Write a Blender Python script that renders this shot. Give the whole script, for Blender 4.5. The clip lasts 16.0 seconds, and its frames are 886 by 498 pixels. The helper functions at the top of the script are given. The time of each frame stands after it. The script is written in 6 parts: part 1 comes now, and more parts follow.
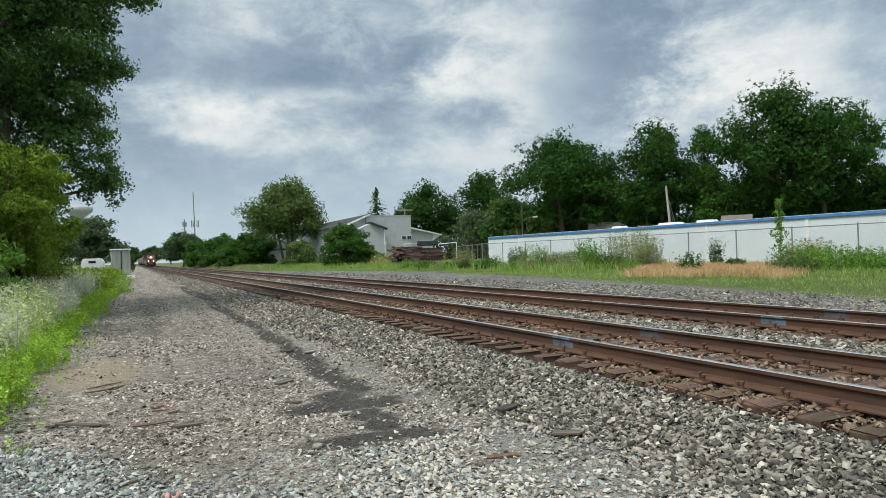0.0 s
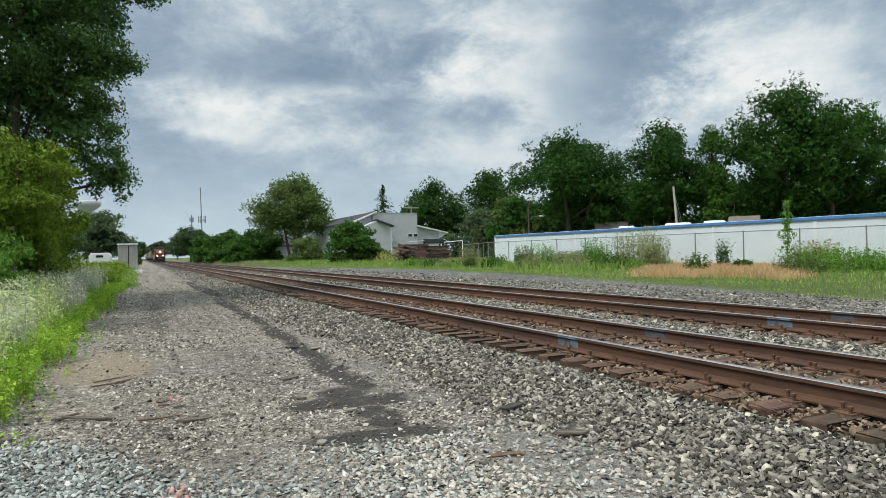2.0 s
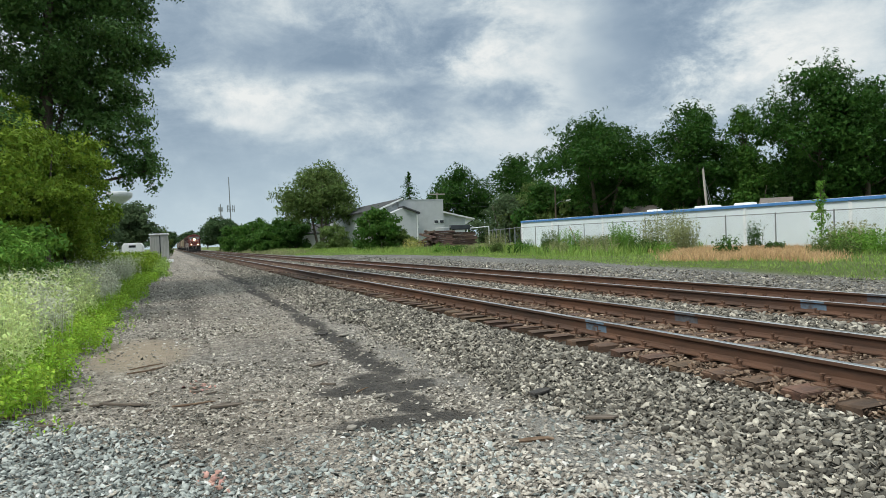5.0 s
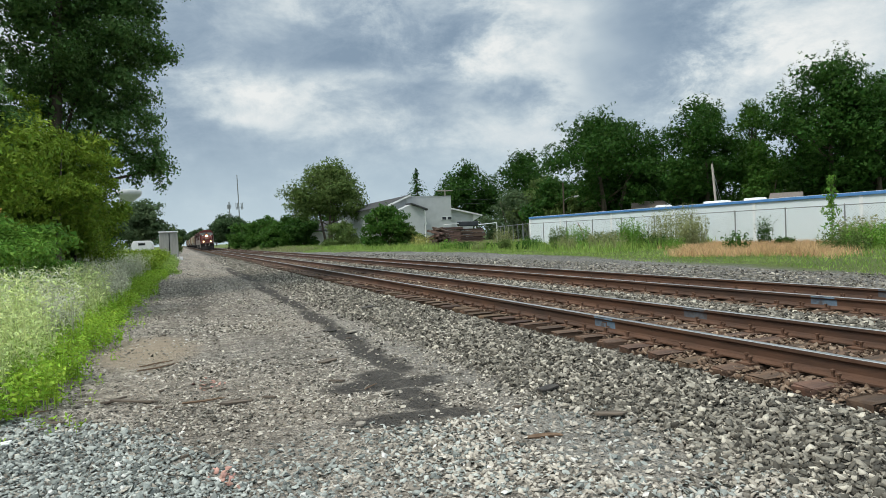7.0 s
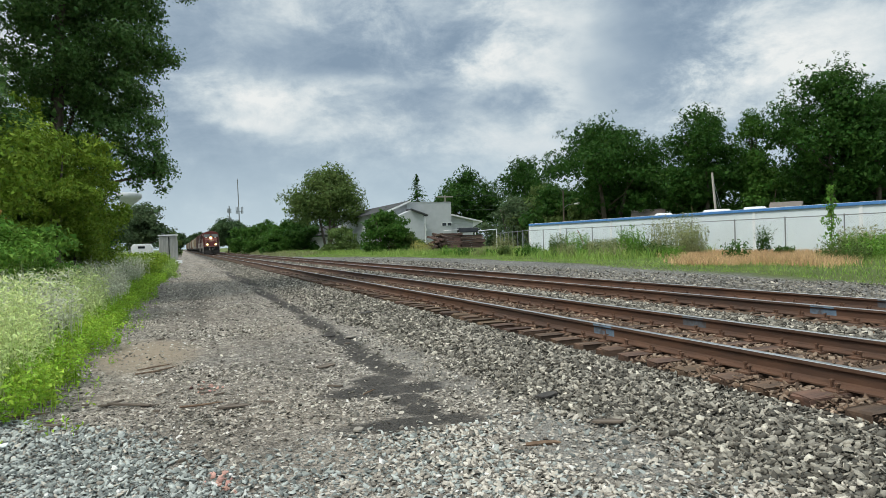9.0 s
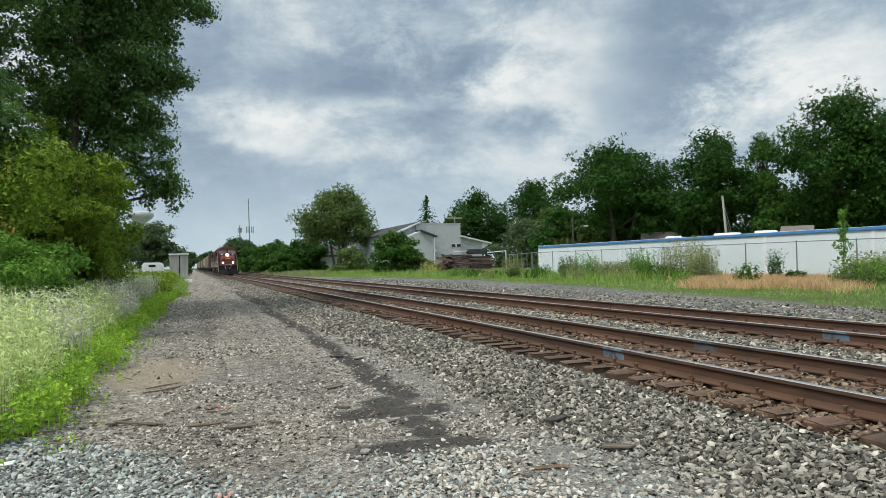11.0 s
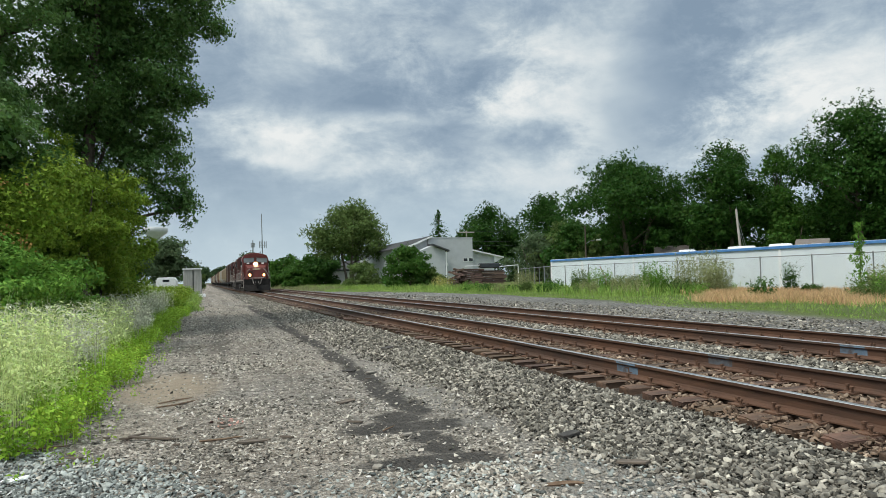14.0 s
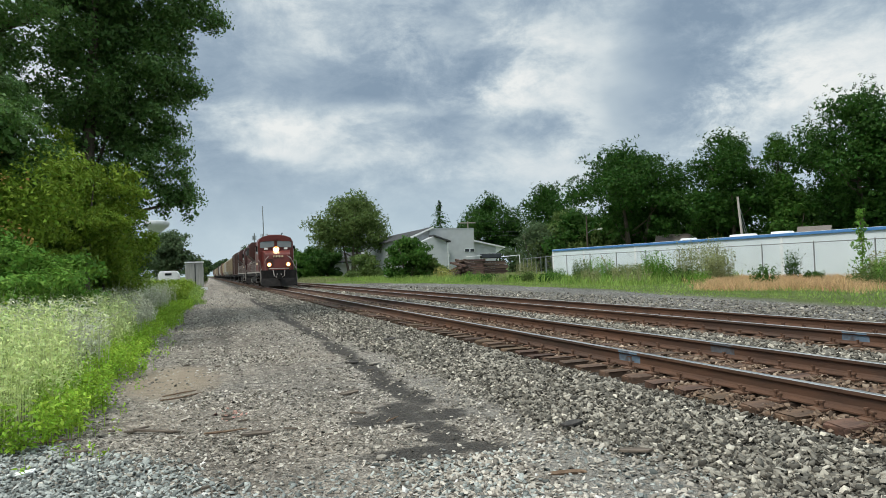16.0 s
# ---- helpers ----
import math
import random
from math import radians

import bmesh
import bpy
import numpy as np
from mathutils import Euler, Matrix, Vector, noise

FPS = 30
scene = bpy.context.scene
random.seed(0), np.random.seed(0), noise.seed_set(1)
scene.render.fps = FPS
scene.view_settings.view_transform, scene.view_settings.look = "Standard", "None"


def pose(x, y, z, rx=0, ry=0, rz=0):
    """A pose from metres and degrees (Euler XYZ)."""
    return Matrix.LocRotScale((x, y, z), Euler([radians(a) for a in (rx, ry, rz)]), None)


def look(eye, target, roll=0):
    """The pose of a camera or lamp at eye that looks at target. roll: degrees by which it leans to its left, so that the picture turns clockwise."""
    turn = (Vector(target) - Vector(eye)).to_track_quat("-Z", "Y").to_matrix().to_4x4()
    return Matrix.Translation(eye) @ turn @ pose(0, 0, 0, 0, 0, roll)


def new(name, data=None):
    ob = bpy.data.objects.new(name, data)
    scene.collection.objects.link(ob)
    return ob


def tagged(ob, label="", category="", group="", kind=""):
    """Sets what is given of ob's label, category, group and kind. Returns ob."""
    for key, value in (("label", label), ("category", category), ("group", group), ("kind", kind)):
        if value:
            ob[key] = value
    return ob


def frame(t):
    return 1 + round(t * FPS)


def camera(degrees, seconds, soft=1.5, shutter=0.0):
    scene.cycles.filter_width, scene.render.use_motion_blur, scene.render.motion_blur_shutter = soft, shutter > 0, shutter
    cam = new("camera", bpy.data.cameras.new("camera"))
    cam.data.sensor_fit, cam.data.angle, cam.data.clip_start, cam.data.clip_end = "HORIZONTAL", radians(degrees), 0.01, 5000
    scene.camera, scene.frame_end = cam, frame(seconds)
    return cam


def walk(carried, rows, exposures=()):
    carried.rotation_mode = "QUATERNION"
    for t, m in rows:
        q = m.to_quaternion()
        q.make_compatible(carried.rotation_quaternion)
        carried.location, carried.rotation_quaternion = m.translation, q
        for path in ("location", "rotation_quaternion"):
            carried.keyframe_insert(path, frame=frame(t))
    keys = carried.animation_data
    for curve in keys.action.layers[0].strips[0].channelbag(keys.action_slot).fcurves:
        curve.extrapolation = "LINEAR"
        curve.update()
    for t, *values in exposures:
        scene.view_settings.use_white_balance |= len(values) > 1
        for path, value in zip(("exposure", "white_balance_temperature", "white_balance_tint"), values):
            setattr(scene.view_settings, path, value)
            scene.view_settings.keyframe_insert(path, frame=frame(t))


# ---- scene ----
cam = camera(65.9, 16.0, soft=0.5)
PATH = [
    (0, pose(0, 0, 1.527, 90.357, 1.977, -24.456)),
    (0.5, pose(0, 0, 1.527, 90.391, 1.831, -24.498)),
    (1, pose(0, 0, 1.527, 90.440, 1.562, -24.453)),
    (1.5, pose(0, 0, 1.527, 90.385, 1.416, -24.268)),
    (2, pose(0, 0, 1.527, 90.204, 1.373, -23.955)),
    (2.5, pose(0, 0, 1.527, 89.913, 1.503, -23.535)),
    (3, pose(0, 0, 1.527, 89.616, 1.699, -23.132)),
    (3.5, pose(0, 0, 1.527, 89.379, 1.823, -22.725)),
    (4, pose(0, 0, 1.527, 89.229, 1.903, -22.357)),
    (6.5, pose(0, 0, 1.527, 88.997, 2.296, -21.156)),
    (7, pose(0, 0, 1.527, 88.851, 2.313, -21.073)),
    (7.5, pose(0, 0, 1.527, 88.703, 2.296, -21.035)),
    (8, pose(0, 0, 1.527, 88.685, 2.171, -21.052)),
    (8.5, pose(0, 0, 1.527, 88.878, 2.027, -21.052)),
    (9, pose(0, 0, 1.527, 89.354, 1.770, -21.094)),
    (11.5, pose(0, 0, 1.527, 91.332, 1.202, -20.222)),
    (12, pose(0, 0, 1.527, 91.378, 1.256, -20.101)),
    (12.5, pose(0, 0, 1.527, 91.525, 1.284, -19.975)),
    (13, pose(0, 0, 1.527, 91.745, 1.306, -19.771)),
    (13.5, pose(0, 0, 1.527, 92.083, 1.388, -19.558)),
    (14, pose(0, 0, 1.527, 92.365, 1.405, -19.315)),
    (14.5, pose(0, 0, 1.527, 92.557, 1.483, -19.074)),
    (15, pose(0, 0, 1.527, 92.452, 1.582, -18.886)),
    (15.5, pose(0, 0, 1.527, 92.076, 1.738, -18.906)),
    (16, pose(0, 0, 1.527, 91.602, 1.963, -19.174)),
]
walk(cam, PATH)

# ---------------------------------------------------------------- light
SUN_EL, SUN_AZ = 56.0, 252.0          # degrees; azimuth clockwise from +y
world = bpy.data.worlds.new("overcast_sky")
scene.world = world
world.use_nodes = True


def nodes_of(tree):
    def add(kind, links=None, **props):
        n = tree.nodes.new(kind)
        for k, v in props.items():
            setattr(n, k, v)
        for k, v in (links or {}).items():
            if hasattr(v, "is_output"):
                tree.links.new(v, n.inputs[k])
            else:
                n.inputs[k].default_value = v
        return n
    return add


def math_node(add, op, a, b=None, c=None, clamp=False):
    links = {0: a}
    if b is not None:
        links[1] = b
    if c is not None:
        links[2] = c
    n = add("ShaderNodeMath", links, operation=op)
    n.use_clamp = clamp
    return n.outputs[0]


def ramp(add, fac, stops, interpolation="LINEAR"):
    n = add("ShaderNodeValToRGB", {0: fac})
    el = n.color_ramp.elements
    n.color_ramp.interpolation = interpolation
    while len(el) < len(stops):
        el.new(0.5)
    for e, (p, c) in zip(el, stops):
        e.position = p
        e.color = (*c, 1) if len(c) == 3 else c
    return n.outputs[0]


def mix(add, fac, a, b, blend="MIX"):
    n = add("ShaderNodeMix", data_type="RGBA", blend_type=blend)
    for i, v in ((0, fac), (6, a), (7, b)):
        if hasattr(v, "is_output"):
            n.id_data.links.new(v, n.inputs[i])
        else:
            n.inputs[i].default_value = (*v, 1) if isinstance(v, tuple) and len(v) == 3 else v
    return n.outputs[2]


CLOUDS = (
    (0.261, 0.265, 0.131, 0.035, -0.14),
    (0.646, 0.220, 0.056, 0.077, -0.07),
    (0.475, 0.181, 0.064, 0.014, -0.03),
    (0.143, 0.146, 0.109, 0.032, -0.05),
    (0.132, 0.227, 0.083, 0.016, 0.11),
    (0.083, 0.177, 0.068, 0.012, 0.10),
    (0.259, 0.219, 0.086, 0.011, 0.11),
    (0.423, 0.231, 0.047, 0.014, 0.07),
    (0.436, 0.142, 0.097, 0.011, 0.10),
    (0.490, 0.256, 0.085, 0.039, 0.11),
    (0.858, 0.228, 0.111, 0.028, 0.1),
    (0.328, 0.316, 0.045, 0.027, 0.08),
    (0.256, 0.168, 0.144, 0.011, 0.05),
    (0.744, 0.281, 0.104, 0.018, -0.05),
    (0.552, 0.206, 0.046, 0.024, 0.06),
    (0.702, 0.236, 0.058, 0.091, -0.13),
    (0.201, 0.308, 0.124, 0.045, -0.05),
    (0.830, 0.246, 0.091, 0.041, 0.06),
    (0.524, 0.322, 0.074, 0.050, 0.05),
)


def build_sky():
    t = world.node_tree
    t.nodes.clear()
    add = nodes_of(t)
    co = add("ShaderNodeTexCoord").outputs["Generated"]
    s = add("ShaderNodeSeparateXYZ", {0: co})
    z = math_node(add, "MAXIMUM", s.outputs[2], 0.0)
    az0 = math_node(add, "ARCTAN2", s.outputs[0], s.outputs[1])
    el0 = math_node(add, "ARCSINE", s.outputs[2])
    flat = add("ShaderNodeCombineXYZ", {0: math_node(add, "MULTIPLY", az0, 2.6), 1: math_node(add, "MULTIPLY", el0, 4.4)}).outputs[0]
    m1 = add("ShaderNodeMapping", {0: flat, 1: (3.1, 1.4, 0), 2: (0, 0, -0.12)}).outputs[0]
    big = add("ShaderNodeTexNoise", {"Vector": m1, "Scale": 1.3, "Detail": 4.0, "Roughness": 0.55, "Distortion": 0.25}).outputs[0]
    m2 = add("ShaderNodeMapping", {0: flat, 1: (7.7, 2.9, 4), 2: (0, 0, -0.10)}).outputs[0]
    fine = add("ShaderNodeTexNoise", {"Vector": m2, "Scale": 3.6, "Detail": 9.0, "Roughness": 0.66, "Distortion": 0.2}).outputs[0]
    both = math_node(add, "ADD", math_node(add, "MULTIPLY_ADD", big, 0.46, 0.065), math_node(add, "MULTIPLY", fine, 0.52))
    # the broad cloud masses: (azimuth, elevation, their half widths, how bright)
    az = math_node(add, "ADD", az0, math_node(add, "MULTIPLY_ADD", fine, 0.22, -0.11))
    el = math_node(add, "ADD", el0, math_node(add, "MULTIPLY_ADD", big, 0.10, -0.05))
    for a0, e0, wa, we, amount in CLOUDS:
        da = math_node(add, "DIVIDE", math_node(add, "SUBTRACT", az, a0), wa)
        de = math_node(add, "DIVIDE", math_node(add, "SUBTRACT", el, e0), we)
        r2 = math_node(add, "ADD", math_node(add, "MULTIPLY", da, da), math_node(add, "MULTIPLY", de, de))
        g = math_node(add, "EXPONENT", math_node(add, "MULTIPLY", r2, -0.7))
        both = math_node(add, "MULTIPLY_ADD", g, amount, both)
    cloud = ramp(add, both, [(0.38, (0.24, 0.325, 0.42)), (0.48, (0.33, 0.42, 0.51)), (0.56, (0.47, 0.56, 0.625)),
                             (0.63, (0.66, 0.73, 0.755)), (0.72, (0.88, 0.90, 0.88))])
    low = ramp(add, z, [(0.0, (0.55, 0.68, 0.76)), (0.16, (0.43, 0.54, 0.63)), (1.0, (0.5, 0.55, 0.6))])
    near_horizon = ramp(add, z, [(0.02, (0.92,) * 3), (0.10, (0.6,) * 3), (0.18, (0.0,) * 3)])
    cloud = mix(add, near_horizon, cloud, low)
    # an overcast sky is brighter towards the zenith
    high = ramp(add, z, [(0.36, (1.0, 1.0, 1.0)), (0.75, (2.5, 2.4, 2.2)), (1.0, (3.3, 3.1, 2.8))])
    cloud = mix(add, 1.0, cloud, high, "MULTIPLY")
    clear = add("ShaderNodeTexSky", sky_type="NISHITA", sun_disc=False, sun_elevation=radians(SUN_EL), sun_rotation=radians(SUN_AZ))
    blue = add("ShaderNodeVectorMath", {0: clear.outputs[0], 1: (0.10, 0.10, 0.10)}, operation="MULTIPLY").outputs[0]
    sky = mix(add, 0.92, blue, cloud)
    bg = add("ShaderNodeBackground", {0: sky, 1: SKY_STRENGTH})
    add("ShaderNodeOutputWorld", {0: bg.outputs[0]})


SKY_STRENGTH = 1.0
build_sky()
sun = new("sun", bpy.data.lights.new("sun", "SUN"))
sun.data.energy, sun.data.angle, sun.data.color = 2.6, radians(16), (1.0, 0.94, 0.85)
_a, _e = radians(SUN_AZ), radians(SUN_EL)
sun.matrix_world = look((60 * math.sin(_a) * math.cos(_e), 60 * math.cos(_a) * math.cos(_e), 60 * math.sin(_e)), (0, 0, 0))
scene.view_settings.exposure = 0.0


# ---------------------------------------------------------------- materials
def material(name, low, high, scale=8.0, rough=0.7, bump=0.2, bump_scale=None, metal=0.0, dirt=None, dirt_scale=0.8, island=0.0,
             obj_random=0.0, translucent=0.0, dirt_amount=0.5, emit=None, stretch=(1, 1, 1), bump_dist=0.02, specular=0.5):
    m = bpy.data.materials.new(name)
    m.use_nodes = True
    t = m.node_tree
    t.nodes.clear()
    add = nodes_of(t)
    co = add("ShaderNodeTexCoord").outputs["Object"]
    co = add("ShaderNodeMapping", {0: co, 3: stretch}).outputs[0]
    n = add("ShaderNodeTexNoise", {"Vector": co, "Scale": scale, "Detail": 5.0, "Roughness": 0.6}).outputs[0]
    col = mix(add, ramp(add, n, [(0.32, (0, 0, 0)), (0.68, (1, 1, 1))]), low, high)
    if dirt:
        n2 = add("ShaderNodeTexNoise", {"Vector": co, "Scale": dirt_scale, "Detail": 6.0, "Roughness": 0.65}).outputs[0]
        k = ramp(add, n2, [(0.48, (0, 0, 0)), (0.68, (dirt_amount,) * 3)])
        col = mix(add, k, col, dirt)
    rnd = None
    if island:
        rnd = add("ShaderNodeNewGeometry").outputs["Random Per Island"]
    if obj_random:
        rnd, island = add("ShaderNodeObjectInfo").outputs["Random"], obj_random
    if rnd is not None:
        val = math_node(add, "MULTIPLY_ADD", rnd, 2 * island, 1 - island)
        hue = math_node(add, "MULTIPLY_ADD", math_node(add, "FRACT", math_node(add, "MULTIPLY", rnd, 7.31)), 0.03, 0.485)
        col = add("ShaderNodeHueSaturation", {"Value": val, "Hue": hue, "Color": col}).outputs[0]
    bs = add("ShaderNodeBsdfPrincipled", {"Base Color": col, "Roughness": rough, "Metallic": metal, "Specular IOR Level": specular})
    if bump:
        bn = add("ShaderNodeTexNoise", {"Vector": co, "Scale": bump_scale or scale * 3, "Detail": 4.0, "Roughness": 0.6}).outputs[0]
        b = add("ShaderNodeBump", {"Height": bn, "Strength": bump, "Distance": bump_dist})
        t.links.new(b.outputs[0], bs.inputs["Normal"])
    if emit:
        bs.inputs["Emission Color"].default_value = (*emit[:3], 1)
        bs.inputs["Emission Strength"].default_value = emit[3]
    out = bs.outputs[0]
    if translucent:
        tr = add("ShaderNodeBsdfTranslucent", {"Color": col})
        out = add("ShaderNodeMixShader", {0: translucent, 1: out, 2: tr.outputs[0]}).outputs[0]
    add("ShaderNodeOutputMaterial", {0: out})
    return m


def stone_material(name, dark, mid, pale, bright=0.08, scale=60.0, single=False):
    """Crushed stone: each piece has its own grey, a few are nearly white."""
    m = bpy.data.materials.new(name)
    m.use_nodes = True
    t = m.node_tree
    t.nodes.clear()
    add = nodes_of(t)
    rnd = add("ShaderNodeObjectInfo").outputs["Random"] if single else add("ShaderNodeNewGeometry").outputs["Random Per Island"]
    col = ramp(add, rnd, [(0.0, dark), (0.5, mid), (1.0 - bright, pale), (1.0, tuple(min(0.66, 1.7 * v) for v in pale))])
    co = add("ShaderNodeTexCoord").outputs["Object"]
    n = add("ShaderNodeTexNoise", {"Vector": co, "Scale": scale, "Detail": 4.0, "Roughness": 0.65}).outputs[0]
    big = add("ShaderNodeTexNoise", {"Vector": co, "Scale": 0.8, "Detail": 4.0, "Roughness": 0.6}).outputs[0]
    col = mix(add, 0.55, col, ramp(add, n, [(0.3, (0.55, 0.55, 0.55)), (0.7, (1.3, 1.28, 1.22))]), "MULTIPLY")
    col = mix(add, 0.6, col, ramp(add, big, [(0.3, (0.78, 0.77, 0.75)), (0.7, (1.2, 1.19, 1.17))]), "MULTIPLY")
    b = add("ShaderNodeBump", {"Height": n, "Strength": 0.10, "Distance": 0.004})
    bs = add("ShaderNodeBsdfPrincipled", {"Base Color": col, "Roughness": 0.82, "Normal": b.outputs[0], "Specular IOR Level": 0.35})
    add("ShaderNodeOutputMaterial", {0: bs.outputs[0]})
    return m


def ground_material():
    m = bpy.data.materials.new("trackside_ground")
    m.use_nodes = True
    t = m.node_tree
    t.nodes.clear()
    add = nodes_of(t)
    co = add("ShaderNodeTexCoord").outputs["Object"]
    s = add("ShaderNodeSeparateXYZ", {0: co})
    X, Y = s.outputs[0], s.outputs[1]
    wob = add("ShaderNodeTexNoise", {"Vector": co, "Scale": 0.9, "Detail": 6.0, "Roughness": 0.65}).outputs[0]
    wob2 = add("ShaderNodeTexNoise", {"Vector": co, "Scale": 0.22, "Detail": 4.0, "Roughness": 0.6}).outputs[0]
    w = math_node(add, "SUBTRACT", wob, 0.5)
    xw = math_node(add, "MULTIPLY_ADD", w, 1.3, X)
    # stones of the gravel
    v1 = add("ShaderNodeTexVoronoi", {"Vector": co, "Scale": 26.0, "Randomness": 1.0})
    v2 = add("ShaderNodeTexVoronoi", {"Vector": co, "Scale": 60.0, "Randomness": 1.0})
    tone = add("ShaderNodeSeparateColor", {0: v1.outputs["Color"]}).outputs[0]
    tone2 = add("ShaderNodeSeparateColor", {0: v2.outputs["Color"]}).outputs[1]
    tt = math_node(add, "ADD", math_node(add, "MULTIPLY", tone, 0.55), math_node(add, "MULTIPLY", tone2, 0.45))
    road = ramp(add, tt, [(0.1, (0.10, 0.090, 0.078)), (0.5, (0.335, 0.307, 0.27)), (0.85, (0.49, 0.455, 0.405)), (1.0, (0.56, 0.535, 0.49))])
    warm = mix(add, ramp(add, wob2, [(0.42, (0,) * 3), (0.62, (0.6,) * 3)]), road, (0.23, 0.192, 0.150))
    # ballast ground: dark tones paint in the shade of gaps between stones
    bed = ramp(add, tt, [(0.1, (0.020, 0.018, 0.015)), (0.55, (0.085, 0.080, 0.071)), (0.9, (0.19, 0.18, 0.163)), (1.0, (0.30, 0.29, 0.27))])
    grey = ramp(add, tt, [(0.1, (0.07, 0.069, 0.065)), (0.5, (0.19, 0.187, 0.176)), (1.0, (0.38, 0.375, 0.355))])
    soil = mix(add, wob, (0.05, 0.06, 0.022), (0.10, 0.115, 0.04))
    turf = mix(add, wob, (0.075, 0.115, 0.03), (0.14, 0.17, 0.055))
    # wheel tracks and damp patches at a few metres' size
    patchy = ramp(add, wob2, [(0.35, (0.72,) * 3), (0.65, (1.25,) * 3)])
    lanes = add("ShaderNodeMapping", {0: co, 3: (1.6, 0.06, 1)}).outputs[0]
    lane = add("ShaderNodeTexNoise", {"Vector": lanes, "Scale": 1.0, "Detail": 4.0, "Roughness": 0.6}).outputs[0]
    warm = mix(add, 0.8, warm, patchy, "MULTIPLY")
    warm = mix(add, 0.8, warm, ramp(add, lane, [(0.35, (0.70,) * 3), (0.65, (1.25,) * 3)]), "MULTIPLY")
    grey = mix(add, 0.7, grey, patchy, "MULTIPLY")
    # clods and loose stones at a hand's size
    mid = add("ShaderNodeTexNoise", {"Vector": co, "Scale": 5.5, "Detail": 8.0, "Roughness": 0.72}).outputs[0]
    clod = ramp(add, mid, [(0.36, (0.45,) * 3), (0.52, (0.95,) * 3), (0.66, (1.55,) * 3)])
    warm = mix(add, 0.75, warm, clod, "MULTIPLY")
    grey = mix(add, 0.75, grey, clod, "MULTIPLY")
    bed = mix(add, 0.75, bed, clod, "MULTIPLY")
    k_verge = ramp(add, math_node(add, "MULTIPLY_ADD", xw, 1.6, 3.3, clamp=True), [(0.0, (0,) * 3), (1.0, (1,) * 3)])
    col = mix(add, k_verge, soil, warm)
    k_bed = math_node(add, "MULTIPLY_ADD", xw, 1.2, -3.5, clamp=True)
    col = mix(add, k_bed, col, bed)
    # rusty dust between the rails
    for cx in (6.02, 10.02):
        a = math_node(add, "ABSOLUTE", math_node(add, "SUBTRACT", X, cx))
        k = math_node(add, "MULTIPLY_ADD", a, -1.4, 1.9, clamp=True)
        col = mix(add, math_node(add, "MULTIPLY", k, 0.55), col, (0.15, 0.085, 0.05))
    k_far = math_node(add, "MULTIPLY_ADD", xw, 0.9, -11.2, clamp=True)
    col = mix(add, k_far, col, grey)
    near_y = math_node(add, "MAXIMUM", math_node(add, "MINIMUM", Y, math_node(add, "SUBTRACT", 84.0, Y)), 0.0)
    xe = math_node(add, "MULTIPLY_ADD", near_y, -0.085, xw)
    k_turf = math_node(add, "MULTIPLY_ADD", xe, 1.3, -18.6, clamp=True)
    col = mix(add, k_turf, col, turf)
    k_left = math_node(add, "MULTIPLY_ADD", X, -0.5, -4.0, clamp=True)
    col = mix(add, k_left, col, turf)

    # oily black dirt that has run out of the bed
    rag = math_node(add, "SUBTRACT", add("ShaderNodeTexNoise", {"Vector": co, "Scale": 3.2, "Detail": 7.0, "Roughness": 0.7}).outputs[0], 0.5)

    def spot(cx, cy, rx, ry, soft=0.5, reach=0.7):
        dx = math_node(add, "DIVIDE", math_node(add, "SUBTRACT", math_node(add, "MULTIPLY_ADD", rag, reach, X), cx), rx)
        dy = math_node(add, "DIVIDE", math_node(add, "SUBTRACT", math_node(add, "MULTIPLY_ADD", rag, reach, Y), cy), ry)
        r2 = math_node(add, "ADD", math_node(add, "MULTIPLY", dx, dx), math_node(add, "MULTIPLY", dy, dy))
        return math_node(add, "MULTIPLY_ADD", r2, -2.2 * soft, 2.2 * soft, clamp=True)
    k = math_node(add, "MULTIPLY", spot(0.35, 22.0, 0.35, 10.0, 0.5), 0.7)
    for c in OIL:
        k = math_node(add, "MAXIMUM", k, spot(*c, 0.8, 0.6))
    k = math_node(add, "MULTIPLY", k, 0.88)
    col = mix(add, k, col, (0.048, 0.045, 0.042))
    k_sand = math_node(add, "MULTIPLY", spot(-0.55, 10.9, 0.85, 2.0, 0.6), 0.8)
    col = mix(add, k_sand, col, (0.38, 0.31, 0.23))
    for c, q in (((2.78, 9.0, 0.32, 6.0), 0.5), ((2.75, 4.45, 0.55, 1.2, 0.9), 0.75)):
        col = mix(add, math_node(add, "MULTIPLY", spot(*c), q), col, (0.27, 0.262, 0.24))
    h = math_node(add, "ADD", v1.outputs["Distance"], math_node(add, "MULTIPLY", v2.outputs["Distance"], 0.5))
    b = add("ShaderNodeBump", {"Height": h, "Strength": 1.0, "Distance": 0.05})
    bs = add("ShaderNodeBsdfPrincipled", {"Base Color": col, "Roughness": 0.92, "Normal": b.outputs[0], "Specular IOR Level": 0.25})
    add("ShaderNodeOutputMaterial", {0: bs.outputs[0]})
    return m


